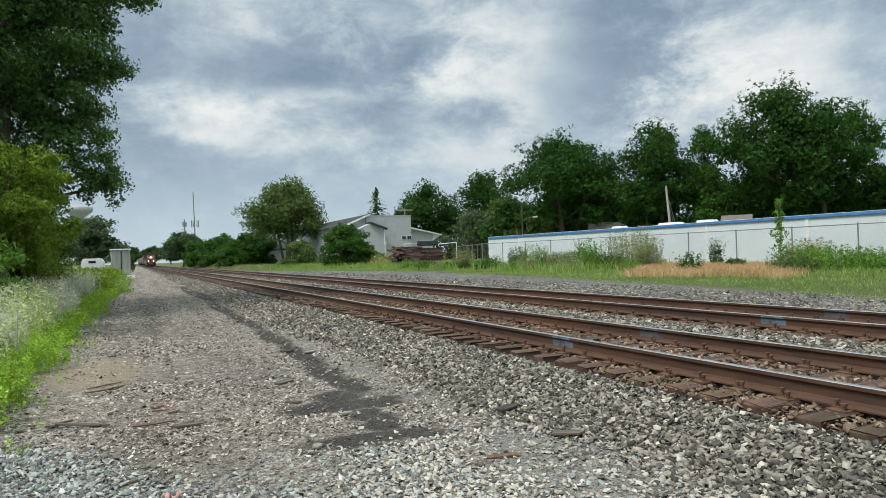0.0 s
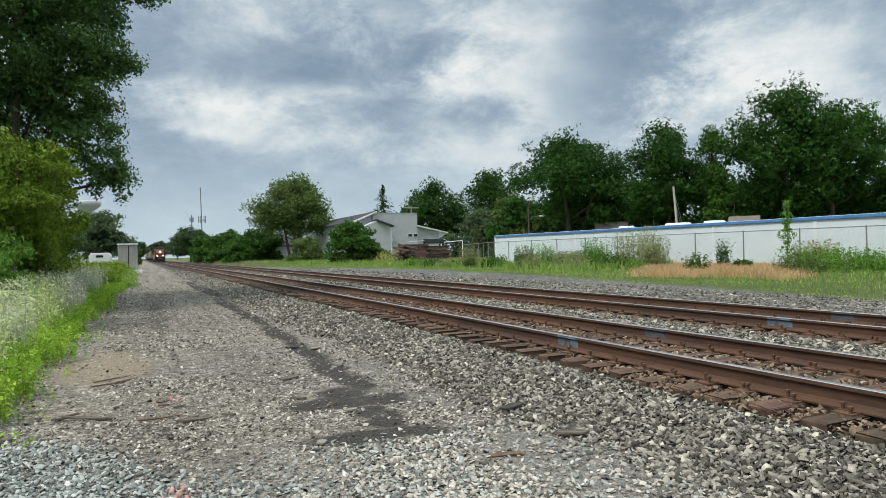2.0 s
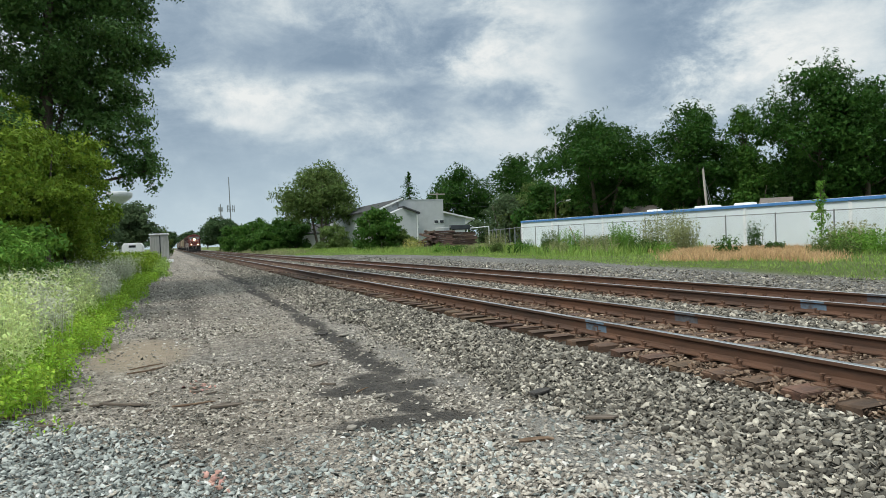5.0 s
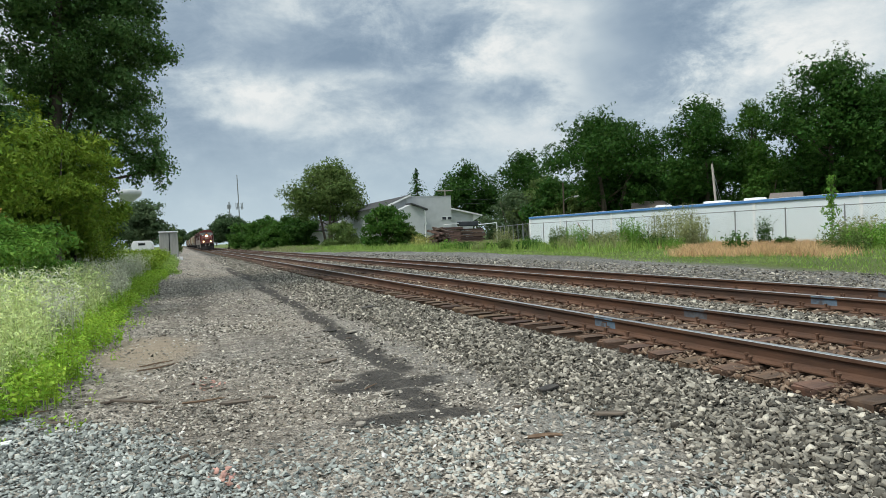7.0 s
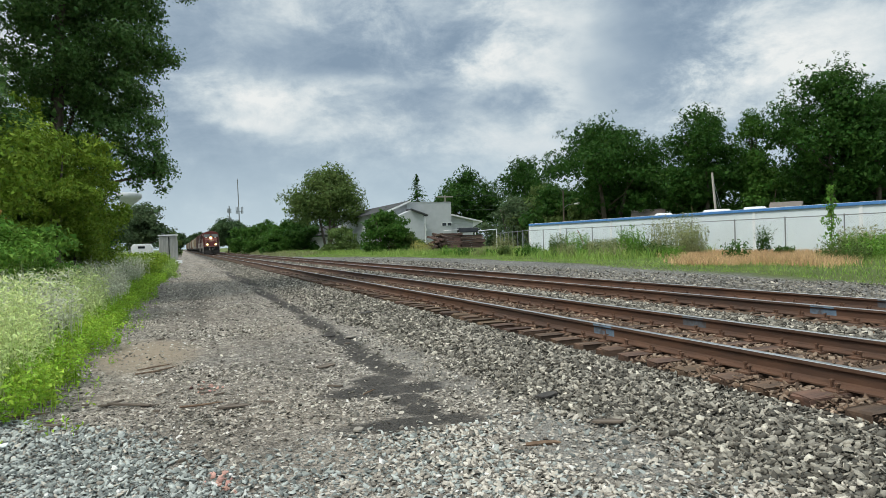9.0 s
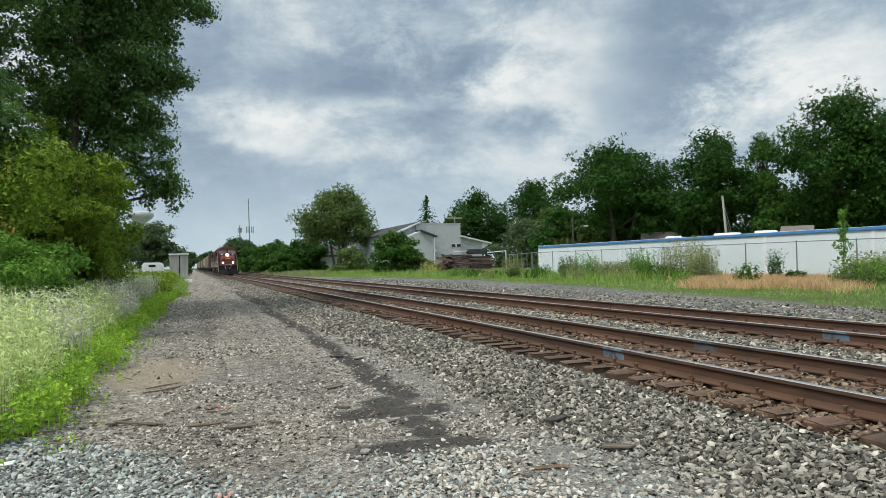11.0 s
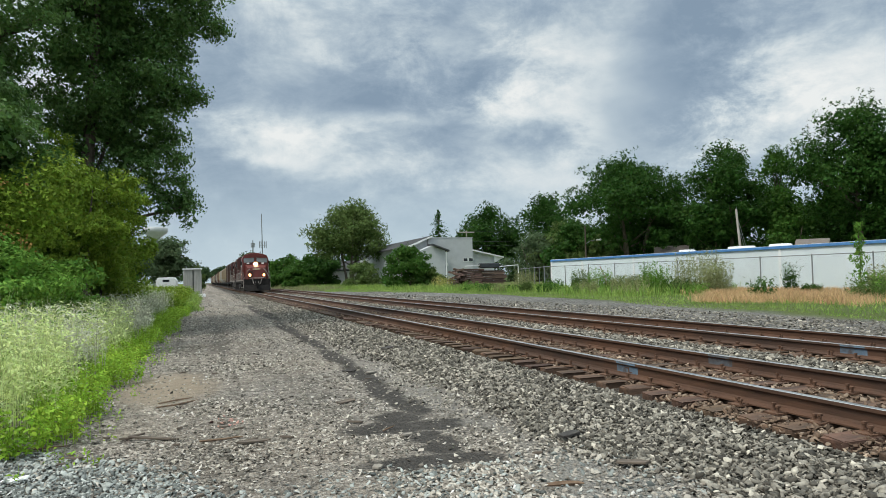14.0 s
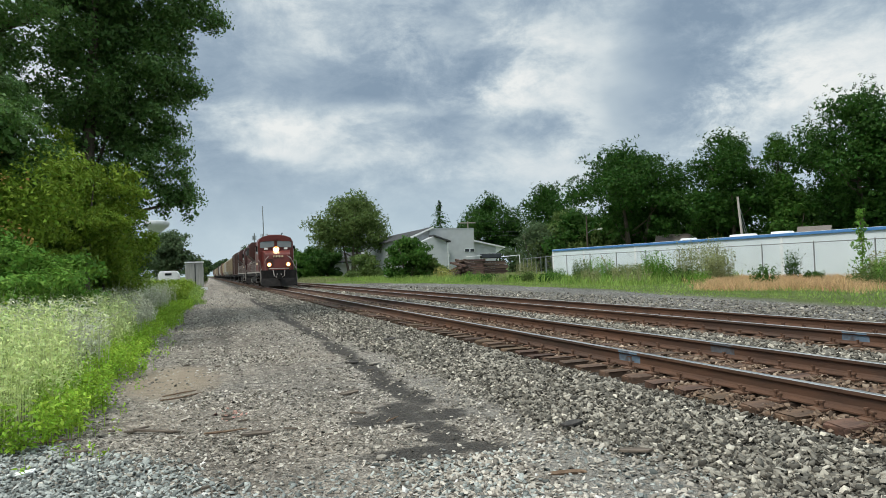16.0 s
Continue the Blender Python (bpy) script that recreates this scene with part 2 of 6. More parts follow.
# oily black dirt on the road: centre and half widths of each blot
OIL = ((1.75, 6.85, 0.58, 0.36), (2.25, 6.82, 0.46, 0.30), (2.0, 7.3, 0.36, 0.36), (2.03, 6.1, 0.24, 0.6), (1.72, 5.47, 0.62, 0.27), (2.18, 5.40, 0.34, 0.22), (2.3, 7.9, 0.25, 0.7), (2.27, 9.0, 0.25, 1.0),
       (2.38, 10.8, 0.25, 1.6), (2.45, 13.5, 0.25, 2.2), (2.55, 17.5, 0.24, 3.0), (2.52, 22.5, 0.30, 4.0), (2.75, 36.0, 0.42, 12.0))
GROUND = ground_material()
GREYS = (0.042, 0.039, 0.033), (0.166, 0.157, 0.136), (0.370, 0.350, 0.305)
BLUES = (0.085, 0.097, 0.096), (0.270, 0.298, 0.292), (0.46, 0.495, 0.485)
STONE = stone_material("crushed_stone", *GREYS, 0.07)
STONE_LOOSE = stone_material("loose_crushed_stone", *GREYS, 0.07, single=True)
STONE_BLUE = stone_material("blue_grey_crushed_stone", *BLUES, 0.04)
STONE_BLUE_LOOSE = stone_material("loose_blue_grey_crushed_stone", *BLUES, 0.04, single=True)
STONE_ROAD = stone_material("road_pebbles", (0.105, 0.096, 0.084), (0.385, 0.357, 0.317), (0.56, 0.53, 0.48), 0.03)
STONE_RUST = stone_material("rusty_ballast", (0.058, 0.038, 0.026), (0.155, 0.102, 0.070), (0.30, 0.235, 0.18), 0.05)
RUST = material("rusty_rail_steel", (0.058, 0.031, 0.020), (0.120, 0.058, 0.032), 5.0, 0.75, 0.25, 40, dirt=(0.035, 0.028, 0.025), dirt_scale=1.1, stretch=(1, 0.25, 1))
SHINE = material("polished_rail_head", (0.55, 0.55, 0.56), (0.68, 0.68, 0.68), 6.0, 0.28, 0.05, metal=1.0, stretch=(1, 0.1, 1))
TIE = material("weathered_tie_wood", (0.030, 0.022, 0.017), (0.120, 0.070, 0.044), 7.0, 0.9, 0.5, 30, dirt=(0.17, 0.105, 0.066), dirt_scale=1.5, obj_random=0.35, stretch=(0.25, 1, 1))
PLATE = material("rusted_plate", (0.085, 0.046, 0.029), (0.15, 0.078, 0.046), 14.0, 0.85, 0.3, 60)
BLUE_PAINT = material("chalky_blue_paint", (0.085, 0.135, 0.19), (0.15, 0.22, 0.30), 14.0, 0.8, 0.2, dirt=(0.07, 0.05, 0.042), dirt_scale=6.0, dirt_amount=0.9)
BLUE_WORN = material("worn_blue_paint", (0.07, 0.075, 0.085), (0.10, 0.115, 0.135), 14.0, 0.8, 0.2, dirt=(0.06, 0.042, 0.034), dirt_scale=6.0, dirt_amount=0.9)
WHITE_WALL = material("white_panel_siding", (0.66, 0.735, 0.775), (0.71, 0.78, 0.815), 0.6, 0.55, 0.03, 10, dirt=(0.60, 0.65, 0.68), dirt_scale=0.35, dirt_amount=0.5)
WHITE_TRIM = material("white_trim", (0.74, 0.77, 0.79), (0.80, 0.82, 0.83), 3.0, 0.5, 0.05)
BLUE_TRIM = material("blue_metal_coping", (0.055, 0.19, 0.46), (0.10, 0.26, 0.54), 2.0, 0.45, 0.05)
GALV = material("galvanised_steel", (0.19, 0.205, 0.215), (0.29, 0.305, 0.315), 9.0, 0.5, 0.1, metal=0.6)
BARK = material("bark", (0.045, 0.036, 0.028), (0.12, 0.098, 0.075), 6.0, 0.95, 0.6, 18, stretch=(1, 1, 0.3))
POLE_WOOD = material("grey_pole_wood", (0.24, 0.22, 0.19), (0.38, 0.35, 0.31), 7.0, 0.9, 0.4, stretch=(1, 1, 0.15))


def leaves(name, low, high, island=0.34, translucent=0.34, scale=0.5, gloss=0.08):
    return material(name, low, high, scale, 0.5, 0.0, island=island, translucent=translucent, specular=gloss)


LEAF_DARK = leaves("dark_tree_leaves", (0.026, 0.074, 0.013), (0.044, 0.108, 0.020))
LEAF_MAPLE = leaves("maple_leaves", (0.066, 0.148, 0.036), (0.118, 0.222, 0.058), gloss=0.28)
LEAF_MID = leaves("green_tree_leaves", (0.040, 0.104, 0.017), (0.066, 0.150, 0.026))
LEAF_OLIVE = leaves("olive_tree_leaves", (0.085, 0.142, 0.040), (0.140, 0.200, 0.062))
# air haze is mixed into this pale grey-green
LEAF_HAZE = leaves("hazed_grey_green_leaves", (0.075, 0.122, 0.060), (0.112, 0.165, 0.078))
LEAF_YELLOW = leaves("yellow_green_leaves", (0.140, 0.232, 0.026), (0.235, 0.340, 0.046))
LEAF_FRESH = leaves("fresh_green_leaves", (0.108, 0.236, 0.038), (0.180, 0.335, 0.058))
# blue-green with the haze of distance painted in
LEAF_BLUE = leaves("hazed_blue_green_leaves", (0.049, 0.092, 0.042), (0.077, 0.129, 0.053))
WEED_PALE = leaves("pale_weed_leaves", (0.470, 0.575, 0.235), (0.660, 0.745, 0.360), translucent=0.35)
WEED_GREY = leaves("silvery_seed_weeds", (0.43, 0.46, 0.34), (0.57, 0.585, 0.465), translucent=0.3)
WEED_GREEN = leaves("bright_low_weeds", (0.225, 0.40, 0.035), (0.37, 0.555, 0.08), translucent=0.35)
GRASS = leaves("meadow_grass", (0.165, 0.290, 0.056), (0.315, 0.425, 0.120), translucent=0.3)
GRASS_TALL = leaves("seeding_tall_grass", (0.213, 0.250, 0.106), (0.325, 0.338, 0.175), translucent=0.3)
GRASS_DRY = leaves("dry_tan_grass", (0.48, 0.315, 0.165), (0.65, 0.455, 0.255), island=0.3, translucent=0.3)
GOLD = leaves("yellow_flowers", (0.36, 0.37, 0.11), (0.50, 0.49, 0.17), island=0.3)


# ---------------------------------------------------------------- building tools
class Geo:
    """Collects points and faces of one mesh."""

    def __init__(self):
        self.v, self.f = [], []

    def add(self, vs, fs):
        n = len(self.v)
        self.v += [tuple(p) for p in vs]
        self.f += [tuple(i + n for i in q) for q in fs]
        return self

    def box(self, x0, y0, z0, x1, y1, z1):
        vs = [(x, y, z) for x in (x0, x1) for y in (y0, y1) for z in (z0, z1)]
        return self.add(vs, [(0, 1, 3, 2), (4, 6, 7, 5), (0, 4, 5, 1), (2, 3, 7, 6), (0, 2, 6, 4), (1, 5, 7, 3)])

    def prism(self, profile, axis, a, b):
        """A closed outline, swept along an axis from a to b. The outline's two numbers are the other two axes in order."""
        n = len(profile)
        vs = []
        for s in (a, b):
            for p, q in profile:
                vs.append({"x": (s, p, q), "y": (p, s, q), "z": (p, q, s)}[axis])
        fs = [(i, (i + 1) % n, n + (i + 1) % n, n + i) for i in range(n)]
        return self.add(vs, fs + [tuple(range(n))[::-1], tuple(range(n, 2 * n))])

    def tube(self, path, radii, n=8):
        path = [Vector(p) for p in path]
        if not isinstance(radii, (list, tuple)):
            radii = [radii] * len(path)
        vs, fs = [], []
        for i, p in enumerate(path):
            d = (path[min(i + 1, len(path) - 1)] - path[max(i - 1, 0)]).normalized()
            s = d.cross(Vector((0.31, 0.17, 0.93)) if abs(d.z) < 0.9 else Vector((1, 0.1, 0))).normalized()
            u = d.cross(s)
            for k in range(n):
                a = 2 * math.pi * k / n
                vs.append(p + radii[i] * (math.cos(a) * s + math.sin(a) * u))
        for i in range(len(path) - 1):
            for k in range(n):
                fs.append((i * n + k, i * n + (k + 1) % n, (i + 1) * n + (k + 1) % n, (i + 1) * n + k))
        fs += [tuple(range(n))[::-1], tuple(range((len(path) - 1) * n, len(path) * n))]
        return self.add(vs, fs)

    def mesh(self, name, mat, bevel=0.0, smooth=False):
        me = bpy.data.meshes.new(name)
        me.from_pydata(self.v, [], self.f)
        bm = bmesh.new()
        bm.from_mesh(me)
        bmesh.ops.recalc_face_normals(bm, faces=bm.faces)
        if bevel:
            bmesh.ops.bevel(bm, geom=[e for e in bm.edges if e.is_manifold and e.calc_face_angle(0) > 0.5], offset=bevel, segments=2, affect="EDGES", profile=0.6)
        bm.to_mesh(me)
        bm.free()
        if smooth:
            me.polygons.foreach_set("use_smooth", [True] * len(me.polygons))
        me.materials.append(mat)
        return me


def part(name, geo, mat, parent=None, label="", bevel=0.0, smooth=False, m=None):
    ob = new(name, geo if isinstance(geo, bpy.types.Mesh) else geo.mesh(name, mat, bevel, smooth))
    if parent:
        ob.parent = parent
    if m is not None:
        ob.matrix_basis = m
    return tagged(ob, label)


def thing(name, label, category, group="", kind="", m=None):
    ob = new(name)
    ob.empty_display_size = 0.2
    if m is not None:
        ob.matrix_basis = m
    return tagged(ob, label, category, group, kind)


def soup(name, verts, faces, mat):
    """A mesh from arrays: verts (n, 3), faces (m, 3 or 4)."""
    me = bpy.data.meshes.new(name)
    verts, faces = np.asarray(verts, np.float32), np.asarray(faces, np.int32)
    k = faces.shape[1]
    me.vertices.add(len(verts))
    me.vertices.foreach_set("co", verts.ravel())
    me.loops.add(faces.size)
    me.loops.foreach_set("vertex_index", faces.ravel())
    me.polygons.add(len(faces))
    me.polygons.foreach_set("loop_start", np.arange(len(faces), dtype=np.int32) * k)
    me.update(calc_edges=True)
    me.materials.append(mat)
    return me


def turns(n, rng):
    """n random turns, as matrices."""
    q = rng.normal(size=(n, 4))
    q /= np.linalg.norm(q, axis=1)[:, None]
    w, x, y, z = q.T
    return np.stack([1 - 2 * (y * y + z * z), 2 * (x * y - z * w), 2 * (x * z + y * w), 2 * (x * y + z * w), 1 - 2 * (x * x + z * z), 2 * (y * z - x * w),
                     2 * (x * z - y * w), 2 * (y * z + x * w), 1 - 2 * (x * x + y * y)], 1).reshape(n, 3, 3)


def stone_shapes(seed, flat, count=20):
    """Angular broken stones: the hulls of a few points on a flattened block."""
    rng = np.random.default_rng(seed)
    out = []
    for k in range(count):
        p = rng.uniform(-0.8, 0.8, (9, 3))
        p[:8] = p[:8] * 0.55 + 0.62 * np.array([(x, y, z) for x in (-1, 1) for y in (-1, 1) for z in (-1, 1)])
        p *= np.array([1.2, 0.85, flat]) * rng.uniform(0.8, 1.2, 3)
        bm = bmesh.new()
        for q in p:
            bm.verts.new(q)
        bmesh.ops.convex_hull(bm, input=bm.verts)
        bmesh.ops.delete(bm, geom=[v for v in bm.verts if not v.link_faces], context="VERTS")
        bmesh.ops.recalc_face_normals(bm, faces=bm.faces)
        # no underside
        bmesh.ops.delete(bm, geom=[fc for fc in bm.faces if fc.normal.z < -0.6], context="FACES")
        bm.verts.index_update()
        out.append((np.array([v.co[:] for v in bm.verts]), np.array([[v.index for v in fc.verts] for fc in bm.faces])))
        bm.free()
    return out


def stones(name, places, size, mat, seed, flat=0.6, tip=0.36):
    """Angular crushed stones at the places (n, 3); size is one number or one a stone."""
    rng = np.random.default_rng(seed)
    n = len(places)
    shapes = stone_shapes(seed, flat)
    s = size * np.exp(np.clip(rng.normal(0, 0.28, n), -0.6, 0.5)) * 0.5
    # most lie on their flat side
    tilt = np.clip(rng.normal(0, tip, (n, 2)), -0.9, 0.9)
    az = rng.uniform(0, 2 * np.pi, n)
    kind = rng.integers(0, len(shapes), n)
    vs, fs, base = [], [], 0
    for k, (v0, f0) in enumerate(shapes):
        i = np.flatnonzero(kind == k)
        if not len(i):
            continue
        c, sn = np.cos(az[i])[:, None], np.sin(az[i])[:, None]
        x = v0[None, :, 0] * c - v0[None, :, 1] * sn
        y = v0[None, :, 0] * sn + v0[None, :, 1] * c
        z = v0[None, :, 2] + x * tilt[i, :1] + y * tilt[i, 1:]
        v = np.stack([x, y, z], -1) * s[i, None, None] + places[i][:, None, :]
        vs.append(v.reshape(-1, 3))
        fs.append((f0[None] + base + len(v0) * np.arange(len(i))[:, None, None]).reshape(-1, 3))
        base += len(v0) * len(i)
    return soup(name, np.concatenate(vs), np.concatenate(fs), mat)


def leaf_soup(name, centres, out, size, mat, seed, narrow=0.5, spread=1.0, simple=False):
    """Small folded leaves at the centres, whose upper sides face the way out, more or less."""
    rng = np.random.default_rng(seed)
    n = len(centres)
    up = out / (np.linalg.norm(out, axis=1)[:, None] + 1e-9) + np.array([0, 0, 0.25]) + spread * rng.normal(0, 0.45, (n, 3))
    up /= np.linalg.norm(up, axis=1)[:, None] + 1e-9
    d = np.cross(up, rng.normal(size=(n, 3)))
    d /= np.linalg.norm(d, axis=1)[:, None] + 1e-9
    side = np.cross(up, d)
    s = (size * rng.uniform(0.6, 1.35, n))[:, None]
    a = centres - d * s * 0.5 - up * s * 0.06
    b = centres + side * s * narrow * 0.5 + up * s * 0.10
    c = centres + d * s * 0.5 - up * s * 0.08
    e = centres - side * s * narrow * 0.5 + up * s * 0.10
    if simple:
        return soup(name, np.stack([a + side * s * narrow * 0.3, c, e], 1).reshape(-1, 3), np.arange(3 * n).reshape(-1, 3), mat)
    v = np.stack([a, b, c, e], 1).reshape(-1, 3)
    f = np.arange(4 * n).reshape(-1, 4)
    return soup(name, v, f, mat)


def blades(name, x, y, z, height, width, mat, seed, lean=0.3):
    """Grass blades, bent, of two faces each."""
    rng = np.random.default_rng(seed)
    n = len(x)
    h = height * rng.uniform(0.55, 1.25, n)
    a = rng.uniform(0, 2 * np.pi, n)
    b = rng.uniform(0, 2 * np.pi, n)
    wx, wy = np.cos(a) * width * 0.5, np.sin(a) * width * 0.5
    l = lean * h * rng.uniform(0.1, 1.2, n)
    lx, ly = np.cos(b) * l, np.sin(b) * l
    v = np.stack([np.stack([x - wx, y - wy, z], 1), np.stack([x + wx, y + wy, z], 1),
                  np.stack([x + 0.8 * wx + 0.35 * lx, y + 0.8 * wy + 0.35 * ly, z + 0.6 * h], 1), np.stack([x - 0.8 * wx + 0.35 * lx, y - 0.8 * wy + 0.35 * ly, z + 0.6 * h], 1),
                  np.stack([x + lx, y + ly, z + h], 1)], 1)
    base = 5 * np.arange(n)[:, None]
    f = np.concatenate([base + np.array([[0, 1, 2]]), base + np.array([[0, 2, 3]]), base + np.array([[3, 2, 4]])])
    return soup(name, v.reshape(-1, 3), f, mat)


def ground_z(x, y):
    """The ground's height: yard road, ballast shoulder, track bed, far verge."""
    x = np.asarray(x, float)
    z = np.interp(x, [-60, -2.0, -1.0, 2.7, 4.6, 5.0, 11.7, 13.2, 14.5, 17.0], [0.1, 0.06, 0, 0, 0.055, 0.085, 0.10, 0.05, 0.08, 0.30])
    return z + 0.015 * np.sin(1.3 * x + 0.4 * np.asarray(y, float)) * np.cos(0.7 * np.asarray(y, float)) * (np.abs(x - 8) > 4.5)


# ---------------------------------------------------------------- ground
def build_ground():
    xs = np.concatenate([[-2500, -800, -250, -90, -40, -20], np.arange(-12, 18.01, 0.25), [19, 21, 24, 28, 34, 42, 55, 75, 110, 200, 500, 1200, 2500]])
    ys = np.concatenate([[-2500, -700, -200, -60, -25, -10], np.arange(-4, 30, 0.3), np.arange(30, 80, 2.0), [90, 105, 125, 150, 200, 300, 500, 900, 1600, 3000, 4500]])
    gx, gy = np.meshgrid(xs, ys)
    gz = ground_z(gx, gy)
    near = (gx > -6) & (gx < 3.2) & (gy > -3) & (gy < 30)
    bumpy = np.array([noise.noise((float(a) * 0.9, float(b) * 0.7, 0.3)) for a, b in zip(gx.ravel(), gy.ravel())]).reshape(gx.shape)
    gz = gz + np.where(near, 0.02 * bumpy, 0)
    nx, ny = len(xs), len(ys)
    i = np.arange(nx * ny).reshape(ny, nx)
    f = np.stack([i[:-1, :-1], i[:-1, 1:], i[1:, 1:], i[1:, :-1]], -1).reshape(-1, 4)
    me = soup("ground", np.stack([gx, gy, gz], -1).reshape(-1, 3), f, GROUND)
    me.polygons.foreach_set("use_smooth", [True] * len(me.polygons))
    return tagged(new("ground", me), "grey gravel yard road, stone ballast bed and green verge", "ground", kind="structure")


build_ground()

# ---------------------------------------------------------------- railway tracks
TRACKS = (6.019, 10.017)         # centre lines
GAUGE = 1.51                     # rail centre to rail centre
RAIL_TOP = 0.35
TIE_TOP = RAIL_TOP - 0.195
TIE_STEP = 0.484


def rail_profile():
    half = [(0.0375, 0.186), (0.0375, 0.155), (0.030, 0.146), (0.010, 0.135), (0.009, 0.055), (0.022, 0.032), (0.076, 0.014), (0.076, 0.0)]
    return [(-a, b) for a, b in half[::-1]] + half


def build_track(cx, label, seed):
    rng = random.Random(seed)
    track = thing("railway_track", label, "railway track", "parallel railway tracks", m=pose(cx, 0, 0))
    for side in (-1, 1):
        x = side * GAUGE / 2
        z = RAIL_TOP - 0.186
        g = Geo().prism([(x + a, z + b) for a, b in rail_profile()], "y", -40, 900)
        rail = part("rail", g, RUST, track, "rust-brown steel rail")
        top = Geo().prism([(x - 0.036, RAIL_TOP - 0.001), (x - 0.030, RAIL_TOP + 0.004), (x + 0.030, RAIL_TOP + 0.004), (x + 0.036, RAIL_TOP - 0.001)], "y", -40, 900)
        part("running_surface", top, SHINE, rail, "polished bright running surface of the rail")
        paint = Geo()
        for s in (-1, 1):
            paint.box(x + s * 0.0095 - 0.003, 7.52 + 0.0, z + 0.045, x + s * 0.0095 + 0.003, 7.98, z + 0.135)
            paint.box(x + s * 0.0375 - 0.002, 7.54, z + 0.156, x + s * 0.0375 + 0.002, 7.96, z + 0.182)
        part("paint_mark", paint, BLUE_PAINT if side < 0 else BLUE_WORN, rail, "worn blue paint mark on the rail web")
        if side < 0 and cx == TRACKS[0]:
            scrawl = Geo().box(x - 0.0155, 7.70, z + 0.055, x - 0.013, 7.725, z + 0.125).box(x - 0.0155, 7.725, z + 0.105, x - 0.013, 7.80, z + 0.122).box(x - 0.0155, 7.64, z + 0.055, x - 0.013, 7.70, z + 0.070)
            part("scrawl", scrawl, RUST, rail, "dark hand-drawn mark on the blue paint")
    # near sleepers are parts of their own, on a few shared meshes
    shapes = []
    for k in range(5):
        g = Geo().box(-1.295, -0.115, -0.17, 1.295, 0.115, 0)
        me = g.mesh("tie", TIE, 0.015)
        for v in me.vertices:
            v.co += Vector((0.03 * rng.uniform(-1, 1), 0.012 * rng.uniform(-1, 1), 0.008 * rng.uniform(-1, 1)))
        shapes.append(me)
    plate = Geo().box(-0.19, -0.09, 0, 0.19, 0.09, 0.016).box(-0.105, -0.09, 0.016, -0.082, 0.09, 0.026).box(0.082, -0.09, 0.016, 0.105, 0.09, 0.026).mesh("tie_plate", PLATE)
    spike = Geo().box(-0.010, -0.010, 0, 0.010, 0.010, 0.045).box(-0.018, -0.017, 0.042, 0.018, 0.017, 0.062).mesh("spike", PLATE)
    far = Geo()
    n = int(900 / TIE_STEP)
    for i in range(-36, n):
        y = 0.33 + i * TIE_STEP + rng.uniform(-0.02, 0.02)
        dx, dz, yaw = rng.uniform(-0.05, 0.05), rng.uniform(-0.012, 0.003), rng.uniform(-1.2, 1.2)
        if i < 130:
            part("tie", rng.choice(shapes), TIE, track, m=pose(dx, y, TIE_TOP + dz, 0, 0, yaw))
        elif y < 420:
            far.box(dx - 1.295, y - 0.115, TIE_TOP - 0.15, dx + 1.295, y + 0.115, TIE_TOP + dz)
        if -6 < i < 52:
            for side in (-1, 1):
                x = side * GAUGE / 2
                part("tie_plate", plate, PLATE, track, m=pose(x, y, TIE_TOP - 0.004, 0, 0, yaw))
                if 0 < i < 34:
                    for a, b in ((-0.092, 0.05), (0.092, -0.05), (-0.15, -0.055)):
                        part("spike", spike, PLATE, track, m=pose(x + a, y + b, TIE_TOP + 0.006 + rng.choice((0, 0, 0.012, 0.022)), 0, 0, rng.uniform(-10, 10)))
    tagged(part("tie_bed", far, TIE, track), kind="stuff")
    return track


build_track(TRACKS[0], "railway track with rusty rails on weathered wooden ties", 3)
build_track(TRACKS[1], "second railway track with rusty rails and blue paint marks", 4)


# ---------------------------------------------------------------- stones
def scatter(x0, x1, y0, y1, step, seed, jitter=0.5, grow=0.0):
    """Places on a jittered grid; the step grows with the distance."""
    rng = np.random.default_rng(seed)
    out = []
    y = y0
    while y < y1:
        s = step * (1 + grow * max(0.0, y - 4))
        x = np.arange(x0, x1, s)
        out.append(np.stack([x + rng.uniform(-jitter, jitter, len(x)) * s, y + rng.uniform(-jitter, jitter, len(x)) * s, np.full(len(x), s)], 1))
        y += s * 0.9
    return np.concatenate(out)


def lay(name, label, p, keep, base, mat, seed, factor=1.25, raise_z=0.0, flat=0.6, loose=None, reach=0.0):
    """A bed of stones as one mesh; up to 300 of the nearest stretch are loose pieces of their own."""
    p = p[keep]
    z = base(p[:, 0], p[:, 1]) + raise_z
    # some lie deeper than others
    z = z + np.random.default_rng(seed + 500).uniform(-0.46, 0.32, len(p)) * p[:, 2] * factor
    pts = np.stack([p[:, 0], p[:, 1], z], 1)
    single = np.zeros(len(p), bool)
    if loose:
        near = np.flatnonzero(p[:, 1] < reach)
        single[np.random.default_rng(seed).permutation(near)[:300]] = True
    rest, q = pts[~single], p[~single]
    # far stones are not quite as large as the grid is there
    near_step = p[:, 2].min()
    me = stones(name, rest, factor * near_step * (q[:, 2] / near_step) ** 0.64, mat, seed, flat)
    ob = tagged(new(name, me), label, "ballast", kind="stuff")
    if loose:
        rng = random.Random(seed)
        size = float(np.median(p[:, 2])) * factor
        kinds = [stones("stone", np.zeros((1, 3)), size, loose, seed + 10 + k, flat) for k in range(10)]
        for x, y, zz in pts[single]:
            part("stone", rng.choice(kinds), loose, ob, m=pose(x, y, zz + 0.004, 0, 0, rng.uniform(0, 360)))
    return ob


